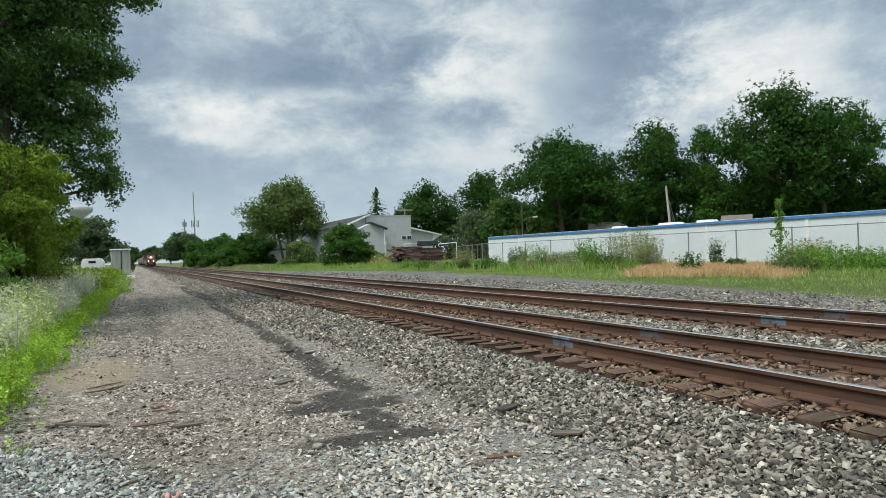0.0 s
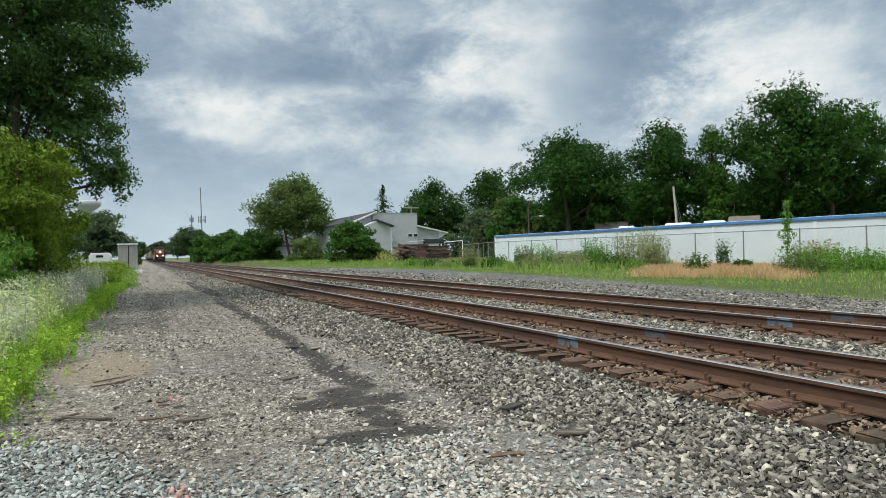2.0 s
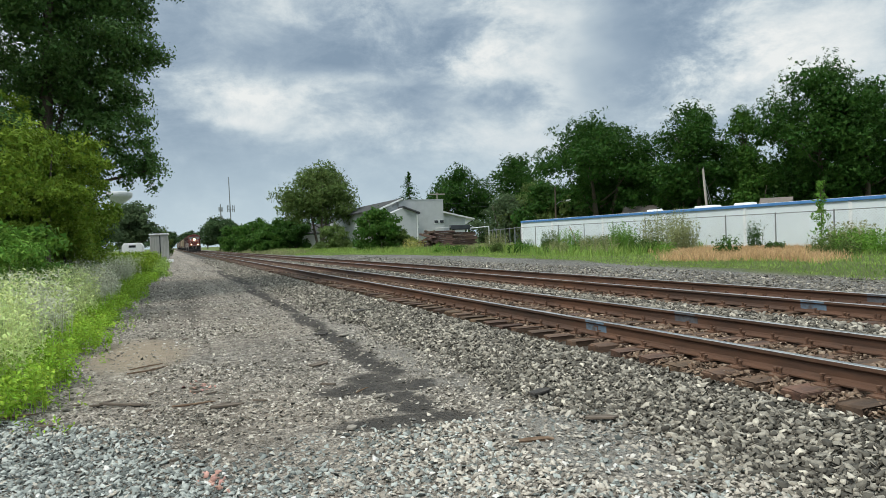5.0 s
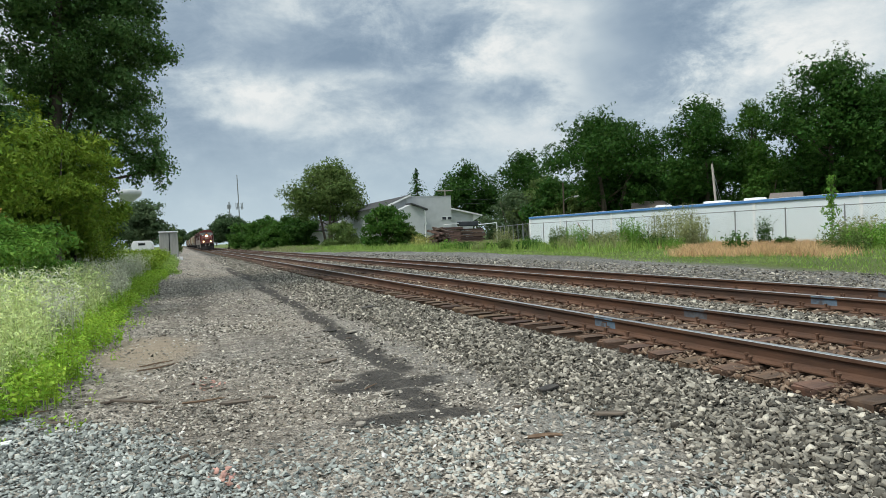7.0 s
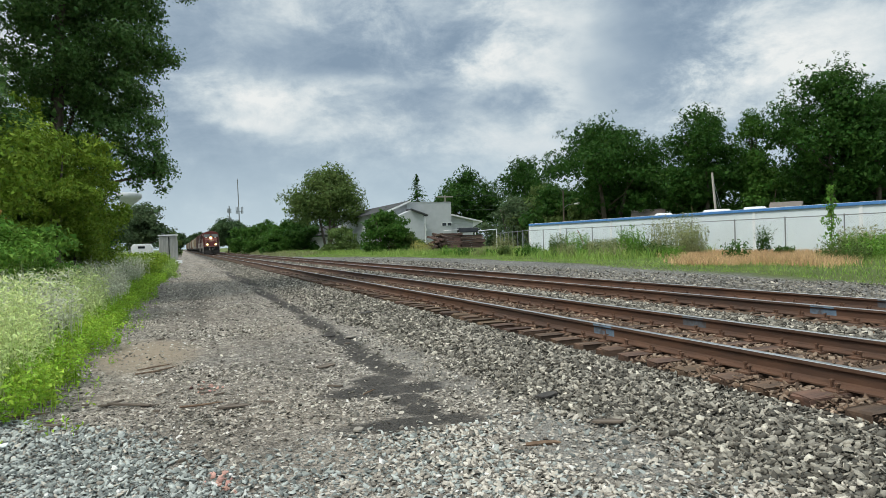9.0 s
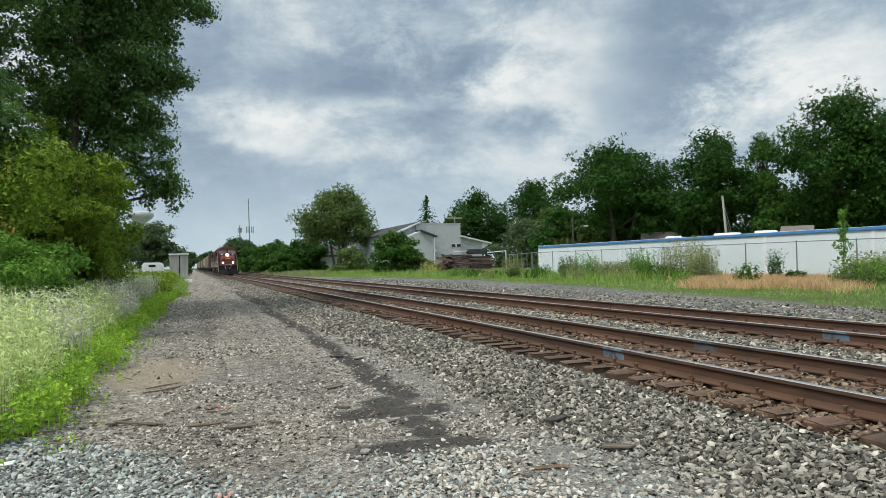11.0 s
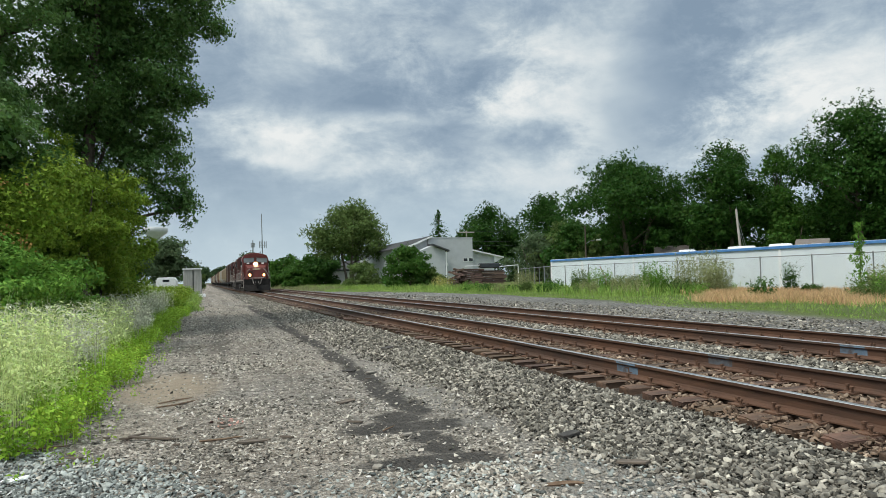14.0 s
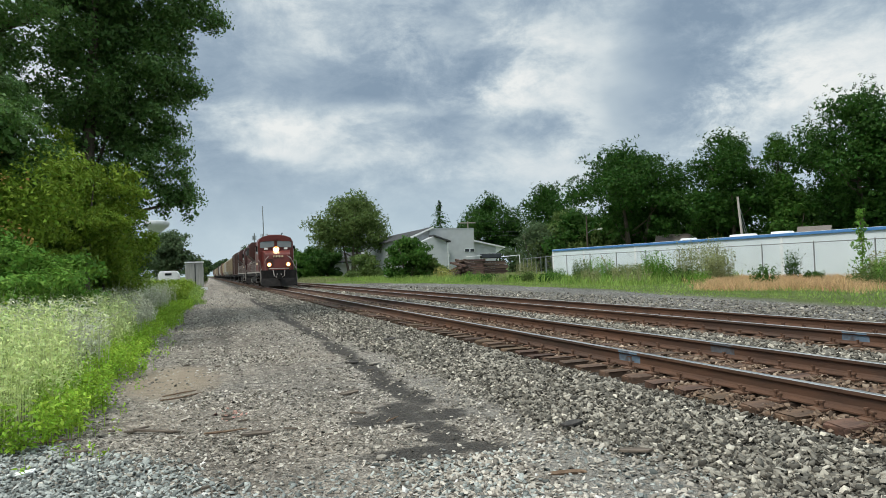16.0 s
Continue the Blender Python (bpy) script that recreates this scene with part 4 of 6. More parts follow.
def tree(name, label, x, y, z, height, radius, crown_low, mat, seed, leaf=0.42, n=5200, trunk_r=0.28, lobes=26, group="", squash=1.0, stems=1, narrow=0.8, category="tree", clump=0):
    """A tapered trunk with limbs and a crown of many small leaves in uneven lobes."""
    rng = np.random.default_rng(seed)
    t = thing(name, label, category, group, m=pose(x, y, z))
    far = not clump
    if far:
        clump = 8
    if leaf > 0.3:
        leaf, n = leaf * 0.62, int(n * 1.3)
    else:
        leaf, n = leaf * 0.9, int(n * 1.2)
    cz, rz = 0.5 * (height + crown_low), 0.5 * (height - crown_low)
    ls = []
    for i in range(int(lobes * 1.35)):
        d = rng.normal(size=3)
        d /= np.linalg.norm(d)
        d[2] = d[2] * 0.9 + 0.05
        q = rng.uniform(0.38, 0.84)
        wide = 1.0 - 0.5 * max(0.0, d[2]) ** 1.5
        c = np.array([d[0] * radius * q * wide, d[1] * radius * q * wide * squash, cz + d[2] * rz * q])
        s = rng.uniform(0.20, 0.42)
        ls.append((c, (radius * s, radius * s * squash, min(rz, radius) * s * rng.uniform(0.7, 1.0))))
    # the top of the crown
    top_r = 0.30 * min(rz, radius)
    for k in range(3):
        ls.append((np.array([rng.uniform(-0.2, 0.2) * radius, rng.uniform(-0.2, 0.2) * radius, height - top_r * (1.0 + 0.5 * k)]), (top_r * 1.2, top_r * 1.2, top_r)))
    if category == "bush" and crown_low < 0.5:
        # skirts of leaves down to the ground
        for k in range(9):
            a = 2 * math.pi * k / 9 + rng.uniform(-0.3, 0.3)
            q, s = radius * rng.uniform(0.5, 0.72), rng.uniform(0.26, 0.38)
            ls.append((np.array([q * math.cos(a), q * math.sin(a) * squash, height * rng.uniform(0.10, 0.26)]), (radius * s, radius * s * squash, height * 0.17)))
    ls.append((np.array([0, 0, cz]), (radius * 0.55, radius * 0.55 * squash, rz * 0.55)))
    # twigs: leaves sit in small sprays on the lobes; a dense dark heart fills each lobe
    leaf, n, per = leaf * 0.82, int(n * 1.75), 9
    m = max(1, int(n * (1.2 if category == "bush" and leaf > 0.17 else 1.4)) // per)
    c, d = crown_points(rng, m, clumps(rng, ls, clump, 0.52 if far else 0.33, 0.7 if far else 0.6), 0.6 if far else 0.75)
    pts = np.repeat(c, per, 0) + np.clip(rng.normal(0, leaf * 0.6, (per * m, 3)), -leaf, leaf)
    out = np.repeat(d, per, 0)
    part("crown", leaf_soup("crown", pts, out, leaf, mat, seed + 1, narrow + 0.2, 0.5 if far else 1.0, True), mat, t)
    near = leaf < 0.15
    part("inner_foliage", heart("inner_foliage", ls, 0.84 if far else 0.62, int(n * (0.12 if near else 0.46)), leaf * (1.7 if near else 2.2), mat, seed), mat, t)
    for s in range(stems):
        a = 2 * math.pi * s / max(1, stems) + seed
        bx, by = (0.0, 0.0) if stems == 1 else (0.35 * math.cos(a), 0.35 * math.sin(a))
        lean = 0.0 if stems == 1 else radius * 0.3
        top = (bx + lean * math.cos(a), by + lean * math.sin(a), height * 0.72)
        path = [(bx + (top[0] - bx) * q + 0.12 * math.sin(3 * q + seed), by + (top[1] - by) * q, top[2] * q) for q in (-0.02, 0.05, 0.25, 0.5, 0.75, 1.0)]
        part("trunk", Geo().tube(path, [trunk_r * 1.35, trunk_r * 1.05, trunk_r * 0.9, trunk_r * 0.65, trunk_r * 0.38, trunk_r * 0.12], 9), BARK, t, smooth=True)
    order = rng.permutation(len(ls) - 1)[:9]
    for i in order:
        c = ls[i][0]
        b = np.array([0, 0, max(crown_low * 0.8, min(c[2] - 0.35 * radius, height * 0.6))])
        mid = b + (c - b) * 0.5 + np.array([0, 0, -0.06 * radius])
        part("limb", Geo().tube([tuple(b), tuple(mid), tuple(c)], [trunk_r * 0.42, trunk_r * 0.27, trunk_r * 0.08], 6), BARK, t, smooth=True)
    return t


def build_far_trees():
    tree("tree", "spreading willow-like tree with dark forked trunk on the grass", 24.9, 121, 0.2, 16.4, 7.9, 1.6, LEAF_OLIVE, 11, 0.42, 12500, 0.24, 34, stems=3)
    tree("bush", "round leafy green bush in front of the grey house", 23.3, 80, 0.2, 5.4, 3.7, 0.2, LEAF_MID, 12, 0.34, 5200, 0.12, 18, category="bush", stems=3)
    tree("bush", "smaller pale green bush beside the grey house", 26.0, 79, 0.2, 2.6, 2.2, 0.1, LEAF_OLIVE, 13, 0.26, 2400, 0.08, 10, category="bush", stems=3)
    tree("bush", "light green shrub under the willow-like tree", 23.5, 104, 0.2, 4.4, 3.6, 0.2, LEAF_OLIVE, 14, 0.32, 3000, 0.1, 12, category="bush", stems=3)
    for i, (x, y, h, r, mat) in enumerate(((17.0, 150, 7.2, 6.0, LEAF_MID), (20.2, 140, 7.0, 5.0, LEAF_MID), (21.6, 131, 6.2, 4.0, LEAF_DARK), (14.8, 172, 6.6, 5.0, LEAF_MID), (16.5, 127, 4.0, 3.0, LEAF_MID))):
        tree("bush", "dense green trackside bush", x, y, 0.2, h, r, 0.1, mat, 20 + i, 0.5, 4200, 0.15, 16, "trackside bushes", category="bush", stems=2)
    tree("tree", "rounded dark tree beside the far track", 13.6, 210, 0.2, 10.6, 6.6, 0.6, LEAF_BLUE, 31, 0.6, 4200, 0.3, 18, "distant trees")
    tree("tree", "rounded dark tree beside the far track", 17.6, 225, 0.2, 10.0, 6.0, 0.6, LEAF_BLUE, 32, 0.6, 3600, 0.3, 18, "distant trees")
    for i, (x, y, h, r) in enumerate(((4, 520, 13, 9), (14, 540, 15, 10), (-6, 480, 12, 9), (24, 500, 14, 11), (36, 460, 15, 12), (50, 420, 16, 12), (64, 380, 16, 12), (80, 330, 16, 12), (-22, 520, 14, 12), (-1, 440, 12, 8), (1, 620, 16, 9))):
        tree("tree", "distant hazy green tree at the end of the line", x if i != 0 else 10, y, 0, h, r, 0.5, LEAF_BLUE, 40 + i, 1.0, 2200, 0.4, 14, "distant trees")
    # behind the house and the white wall
    tree("tree", "broad dark green maple behind the grey house", 55.5, 130, 0.2, 17.2, 9.4, 1.5, LEAF_DARK, 51, 0.5, 7000, 0.4, 28)
    tree("tree", "dark green tree behind the grey house", 63.0, 118, 0.2, 17.6, 7.6, 1.5, LEAF_DARK, 52, 0.48, 6000, 0.4, 26)
    tree("bush", "mass of green saplings beside the grey house", 54.0, 106, 0.2, 9.4, 6.0, 0.2, LEAF_HAZE, 53, 0.42, 5200, 0.2, 20, category="bush", stems=3)
    tree("bush", "mass of green saplings beside the white building", 58.5, 102, 0.2, 11.0, 6.4, 0.2, LEAF_OLIVE, 54, 0.42, 5400, 0.2, 20, category="bush", stems=3)
    tree("bush", "yellow-green saplings behind the lamp pole", 58.0, 92, 0.2, 8.0, 5.0, 0.2, LEAF_OLIVE, 55, 0.4, 4600, 0.2, 18, category="bush", stems=3)
    tree("tree", "wide-crowned green tree on several stems behind the white wall", 56.3, 81, 0.2, 18.4, 11.6, 2.0, LEAF_DARK, 56, 0.44, 12500, 0.36, 34, stems=3)
    tree("tree", "tall green maple behind the white wall", 63.6, 70, 0.2, 18.4, 6.8, 1.5, LEAF_DARK, 57, 0.42, 8000, 0.35, 28)
    tree("tree", "slender green tree behind the white wall", 70.5, 69, 0.2, 17.4, 4.2, 3.0, LEAF_MID, 58, 0.40, 3000, 0.25, 16)
    tree("tree", "very tall dark green maple behind the white wall", 73.6, 60, 0.2, 21.8, 8.6, 1.2, LEAF_DARK, 59, 0.44, 10500, 0.45, 32)
    tree("tree", "tall dark green maple behind the white wall", 79.0, 58, 0.2, 19.5, 6.8, 1.2, LEAF_DARK, 60, 0.44, 7500, 0.4, 26)
    tree("tree", "open-crowned slender tree behind the white wall", 87.6, 60, 0.2, 19.6, 5.6, 3.0, LEAF_MID, 61, 0.42, 4000, 0.3, 20)
    tree("tree", "dark green maple behind the white wall", 94.0, 54, 0.2, 17.0, 7.5, 2.0, LEAF_DARK, 62, 0.44, 6500, 0.35, 24)
    # understory that closes the gaps below the crowns
    for i, (x, y, h, r, mat) in enumerate(((63, 72, 9.5, 5.0, LEAF_DARK), (69, 66, 9.0, 4.6, LEAF_MID), (77, 63, 9.0, 6.0, LEAF_DARK), (85, 60, 10, 6.0, LEAF_DARK), (95, 56, 10, 6.5, LEAF_DARK), (61, 84, 8.5, 5.5, LEAF_DARK), (68, 100, 12, 7.5, LEAF_DARK), (76, 92, 12, 8.0, LEAF_DARK), (90, 78, 13, 9.0, LEAF_DARK), (60, 128, 11, 8, LEAF_DARK), (72, 120, 12, 9, LEAF_DARK), (45, 150, 9, 7, LEAF_DARK), (36, 170, 8, 7, LEAF_DARK), (28, 190, 8, 7, LEAF_BLUE), (105, 60, 14, 9, LEAF_DARK), (112, 48, 15, 9, LEAF_DARK))):
        tree("bush", "dark understory growth below the trees", x, y, 0.2, h, r, 0.1, mat, 70 + i, 0.55, 2600, 0.2, 18, "understory", category="bush", stems=2)


def build_tree_belt():
    """The wood that closes the view behind the gardens."""
    for i in range(2, 11):
        a = 0.40 + 0.066 * i
        tree("tree", "dark green tree in the wood behind the gardens", 112 * math.sin(a), 112 * math.cos(a), 0.2, 11.0 + 3.0 * (2 < i < 8) + 0.9 * math.sin(2.3 * i), 6.4, 0.3, LEAF_DARK, 180 + i, 0.6, 2600, 0.3, 18, "wood behind the gardens")


def spruce(x, y, z, h, seed):
    """A thin conifer with a bare ragged tip."""
    rng = np.random.default_rng(seed)
    t = thing("spruce", "dark spruce with a thin ragged top behind the house", "tree", m=pose(x, y, z))
    part("trunk", Geo().tube([(0, 0, 0), (0.1, 0, h)], [0.22, 0.04], 7), BARK, t)
    pts, out = [], []
    for k in range(190):
        q = (k / 189) ** 0.8
        r = (1.02 - q) * 7.0 * rng.uniform(0.45, 1.15) + 0.1
        a = rng.uniform(0, 6.28)
        zz = 3 + (h - 3) * q
        for s in np.linspace(0.1, 1, 14 if q < 0.7 else 6):
            pts.append((math.cos(a) * r * s, math.sin(a) * r * s, zz - 0.2 * r * s + rng.normal(0, 0.1)))
            out.append((math.cos(a), math.sin(a), -0.3))
    part("crown", leaf_soup("crown", np.array(pts), np.array(out), 0.4, LEAF_DARK, seed, 0.5), LEAF_DARK, t)


build_far_trees()
build_tree_belt()
spruce(48.6, 141, 0.2, 16.0, 5)


def build_near_trees():
    """The dark tree that hangs over the yard road, and the shrubs below it."""
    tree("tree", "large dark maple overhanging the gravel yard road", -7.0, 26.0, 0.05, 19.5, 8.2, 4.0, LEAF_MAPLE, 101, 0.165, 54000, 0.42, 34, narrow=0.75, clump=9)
    # the low hanging branch
    rng = np.random.default_rng(5)
    b = thing("tree", "leafy maple with drooping lower branches beside the road", "tree", m=pose(-3.75, 25.0, 0.05))
    ls = [(np.array([2.0, 0.5, 9.6]), (2.4, 2.0, 2.2)), (np.array([1.7, 0.2, 7.2]), (1.9, 1.7, 1.7)), (np.array([2.0, 0.0, 5.6]), (1.5, 1.4, 1.3)),
          (np.array([2.6, 0.0, 4.5]), (0.9, 0.9, 1.0)), (np.array([3.2, -0.3, 4.1]), (0.5, 0.6, 0.85)), (np.array([0.6, 0.4, 6.5]), (2.0, 1.6, 2.0)), (np.array([2.2, 0.6, 12.2]), (2.4, 2.2, 2.3)),
          (np.array([3.2, 0.2, 10.8]), (1.4, 1.3, 1.5)), (np.array([0.4, 0.4, 10.0]), (2.4, 2.0, 2.6)), (np.array([1.7, -0.3, 4.3]), (1.3, 1.0, 1.1)),
          (np.array([0.3, -1.1, 8.3]), (1.5, 0.8, 1.7)), (np.array([0.4, -1.1, 11.2]), (1.5, 0.8, 1.6)), (np.array([2.9, 0.2, 8.3]), (1.4, 1.2, 1.3))]
    c, d = crown_points(rng, 10500, clumps(rng, ls, 11, 0.34), 0.85)
    pts = np.repeat(c, 7, 0) + np.clip(rng.normal(0, 0.11, (7 * len(c), 3)), -0.2, 0.2)
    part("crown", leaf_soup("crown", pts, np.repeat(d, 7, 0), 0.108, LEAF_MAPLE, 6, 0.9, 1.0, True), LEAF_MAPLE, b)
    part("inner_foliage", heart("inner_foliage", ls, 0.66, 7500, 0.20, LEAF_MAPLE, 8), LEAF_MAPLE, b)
    part("trunk", Geo().tube([(0, 0, 0), (0.1, 0, 4), (0.4, 0, 9), (0.6, 0.2, 13)], [0.3, 0.24, 0.15, 0.05], 10), BARK, b, smooth=True)
    for c, _ in ls[:6]:
        part("limb", Geo().tube([(0.15, 0, c[2] * 0.62), tuple(c * np.array([0.5, 0.5, 0.9])), tuple(c)], [0.09, 0.06, 0.02], 6), BARK, b, smooth=True)
    tree("shrub", "yellow-green leafy shrub at the edge of the road", -3.75, 22.0, 0.05, 5.9, 2.8, 1.15, LEAF_YELLOW, 102, 0.12, 26000, 0.10, 34, category="bush", stems=3, narrow=0.55, clump=7)
    tree("shrub", "yellow-green leafy shrub at the edge of the road", -5.4, 18.6, 0.05, 5.3, 2.5, 0.1, LEAF_YELLOW, 103, 0.12, 22000, 0.10, 30, category="bush", stems=3, narrow=0.55, clump=7)
    tree("shrub", "dense green shrub at the edge of the road", -5.6, 24.5, 0.05, 4.6, 2.6, 0.1, LEAF_OLIVE, 104, 0.14, 11000, 0.10, 26, category="bush", stems=3, narrow=0.55)
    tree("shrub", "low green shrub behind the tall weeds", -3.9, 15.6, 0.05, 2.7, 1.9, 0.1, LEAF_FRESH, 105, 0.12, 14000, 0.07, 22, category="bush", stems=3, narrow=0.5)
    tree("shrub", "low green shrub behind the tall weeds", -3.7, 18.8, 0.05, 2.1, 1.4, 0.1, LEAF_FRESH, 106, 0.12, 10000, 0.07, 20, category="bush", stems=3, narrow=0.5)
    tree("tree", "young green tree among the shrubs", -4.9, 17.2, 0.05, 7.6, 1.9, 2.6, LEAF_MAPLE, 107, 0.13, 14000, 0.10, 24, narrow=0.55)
    tree("shrub", "dense green shrub at the edge of the road", -3.9, 29.5, 0.05, 4.7, 2.3, 0.8, LEAF_YELLOW, 108, 0.18, 8000, 0.08, 20, category="bush", stems=3)
    tree("shrub", "dense green shrub at the foot of the hedge", -3.7, 24.2, 0.05, 3.4, 2.1, 0.1, LEAF_YELLOW, 109, 0.14, 9000, 0.07, 22, category="bush", stems=3, narrow=0.55)
    tree("shrub", "dense green shrub at the foot of the hedge", -5.6, 38.0, 0.05, 4.2, 2.7, 0.1, LEAF_MID, 110, 0.2, 6000, 0.07, 20, category="bush", stems=3)
    tree("shrub", "green shrub beside the parked camper", -7.6, 62.0, 0.05, 4.6, 3.4, 0.1, LEAF_MID, 111, 0.26, 5000, 0.07, 20, category="bush", stems=3)
    # withered tufts in the shrub
    dead = leaves("withered_orange_leaves", (0.24, 0.15, 0.045), (0.32, 0.20, 0.06), island=0.3)
    t = thing("shrub", "green shrub with tufts of withered orange leaves", "bush", m=pose(-4.3, 16.3, 0.05))
    ls = [(np.array([q * 0.5 - 0.6, 0.0, 2.0 + 0.35 * q]), (0.9, 0.8, 1.0)) for q in range(5)]
    c, d = crown_points(rng, 6500, ls, 0.6)
    part("crown", leaf_soup("crown", c, d, 0.10, LEAF_YELLOW, 61, 0.8, 1.0, True), LEAF_YELLOW, t)
    part("trunk", Geo().tube([(0, 0, 0), (0.1, 0, 1.5), (0.3, 0, 3.2)], [0.07, 0.05, 0.02], 7), BARK, t)
    for k, (x, z) in enumerate(((0.5, 2.6), (0.8, 2.3), (0.45, 3.5), (0.0, 3.0), (0.3, 4.2), (-0.2, 3.7))):
        p = np.array([x, -0.75, z]) + rng.normal(0, 0.11, (24, 3)) * np.array([1.6, 0.6, 0.7])
        part("dead_leaves", leaf_soup("dead_leaves", p, np.tile([0, -1.0, 0.3], (24, 1)), 0.09, dead, 70 + k, 0.6), dead, t, "withered orange leaves")
    for i, (x, y, h, r) in enumerate(((-8, 34, 7, 4), (-9.5, 22, 7, 4), (-9, 29, 8, 4), (-12, 18, 8, 4.5), (-9.5, 42, 7, 4.5), (-15, 30, 10, 6))):
        tree("shrub", "dark green growth behind the roadside shrubs", x, y, 0.05, h, r, 0.1, LEAF_DARK, 120 + i, 0.26, 7000, 0.12, 22, "roadside growth", category="bush", stems=2)
    tree("tree", "rounded dark green tree behind the grey cabin", -5.2, 112, 0.0, 9.0, 5.0, 0.8, LEAF_HAZE, 130, 0.45, 5200, 0.3, 24)
    tree("tree", "rounded dark green tree behind the grey cabin", -10.5, 105, 0.0, 8.4, 5.0, 0.8, LEAF_HAZE, 131, 0.45, 4200, 0.3, 22)
    tree("bush", "distant green bush beside the road end", -1.5, 130, 0.0, 5.0, 2.0, 0.2, LEAF_OLIVE, 132, 0.35, 1500, 0.1, 10, category="bush")


build_near_trees()


# ---------------------------------------------------------------- weeds and grass
def plants(name, label, x, y, z, height, mat, seed, leaf=0.09, per=10, low=0.35, narrow=0.3, stem=0.008):
    """Weeds: a thin stem with leaves up its side."""
    rng = np.random.default_rng(seed)
    n = len(x)
    h = height * rng.uniform(0.6, 1.2, n)
    lean = rng.normal(0, 0.13, (n, 2)) * h[:, None]
    q = rng.uniform(low, 1.0, (n, per))
    px = x[:, None] + lean[:, :1] * q ** 1.5 + rng.normal(0, 0.035, (n, per))
    py = y[:, None] + lean[:, 1:] * q ** 1.5 + rng.normal(0, 0.035, (n, per))
    pz = z[:, None] + h[:, None] * q
    pts = np.stack([px, py, pz], -1).reshape(-1, 3)
    a = rng.uniform(0, 6.283, n * per)
    out = np.stack([np.cos(a), np.sin(a), np.full(n * per, 0.8)], 1)
    w = thing(name, label, "weeds", kind="stuff")
    tagged(part("leaves", leaf_soup("leaves", pts, out, leaf, mat, seed + 1, narrow, 0.5), mat, w), kind="stuff")
    tagged(part("stems", blades("stems", x, y, z, h, stem, mat, seed + 2, 0.13), mat, w), kind="stuff")


def field(x0, x1, y0, y1, n, seed, power=1.0):
    rng = np.random.default_rng(seed)
    return rng.uniform(x0, x1, n), y0 + (y1 - y0) * rng.random(n) ** power


def build_weeds():
    # tall pale weeds beside the road
    x, y = field(-7.0, -1.35, 6.6, 20, 6500, 1, 1.2)
    k = x < -1.70 + 0.28 * np.sin(0.9 * y) - 0.05 * np.clip(9 - y, 0, 4)
    plants("tall_weeds", "tall pale green seeding weeds beside the gravel road", x[k], y[k], ground_z(x, y)[k], 1.02, WEED_PALE, 2, 0.068, 17, 0.25, 0.30)
    x, y = field(-4.6, -1.2, 11, 42, 7600, 3, 1.1)
    k = (x < -1.55 + 0.2 * np.sin(0.7 * y)) & (np.sin(1.1 * x + 0.45 * y) > -0.5)
    plants("silvery_weeds", "silvery seeding grass weeds beside the gravel road", x[k], y[k], ground_z(x, y)[k], 1.05, WEED_GREY, 4, 0.10, 12, 0.45, 0.16)
    # bright low plants along the edge
    x, y = field(-2.4, -0.35, 6.8, 48, 5600, 5, 1.25)
    edge = -1.2 + 0.018 * np.clip(y - 15, 0, 60) + 0.16 * np.sin(1.7 * y) + 0.1 * np.sin(0.6 * y) + 0.13 * np.sin(4.3 * y + 1.0)
    k = (x < edge) & (x > edge - 0.75 - 0.2 * np.sin(0.8 * y) + 0.3 * (y < 9.2))
    plants("low_weeds", "bright green low leafy weeds along the road edge", x[k], y[k], ground_z(x, y)[k], 0.37, WEED_GREEN, 6, 0.054, 19, 0.10, 0.5)
    rng = np.random.default_rng(9)
    x, y = field(-1.4, 0.0, 5.5, 40, 500, 7)
    k = rng.random(len(x)) < np.clip(-x - 0.55, 0, 1)
    plants("low_weeds", "sparse small weeds growing out of the gravel", x[k], y[k], ground_z(x, y)[k], 0.2, WEED_GREEN, 8, 0.05, 8, 0.1, 0.4)
    # strip of goldenrod by the cabin
    x, y = field(-4.2, -1.0, 36, 68, 1500, 10)
    plants("yellow_weeds", "yellowish flowering weeds near the grey cabin", x, y, ground_z(x, y), 1.15, LEAF_YELLOW, 11, 0.16, 12, 0.2, 0.4, 0.02)
    x, y = field(-2.9, 0.1, 38, 76, 3000, 12)
    k = x < -0.35 + 0.25 * np.sin(0.5 * y) + 0.18 * np.sin(1.3 * y) - 0.5 * rng.random(len(x)) ** 2
    x, y = x[k], y[k]
    plants("low_weeds", "green weeds along the road edge", x, y, ground_z(x, y), 0.30 + 0.45 * np.sin(0.9 * x + 0.4 * y) ** 2, GRASS, 13, 0.10, 11, 0.1, 0.35, 0.02)
    # yellowing weeds at the foot of the shrubs
    x, y = field(-7.5, -3.2, 12.5, 15.5, 900, 16)
    plants("yellow_weeds", "yellowing leafy weeds below the roadside shrubs", x, y, ground_z(x, y), 1.15, LEAF_YELLOW, 17, 0.10, 12, 0.3, 0.4, 0.012)
    x, y = field(-8, -2.2, 11, 34, 2600, 14)
    plants("rank_weeds", "rank green weeds below the shrubs", x, y, ground_z(x, y), 1.0, LEAF_FRESH, 15, 0.13, 10, 0.2, 0.35, 0.012)


build_weeds()


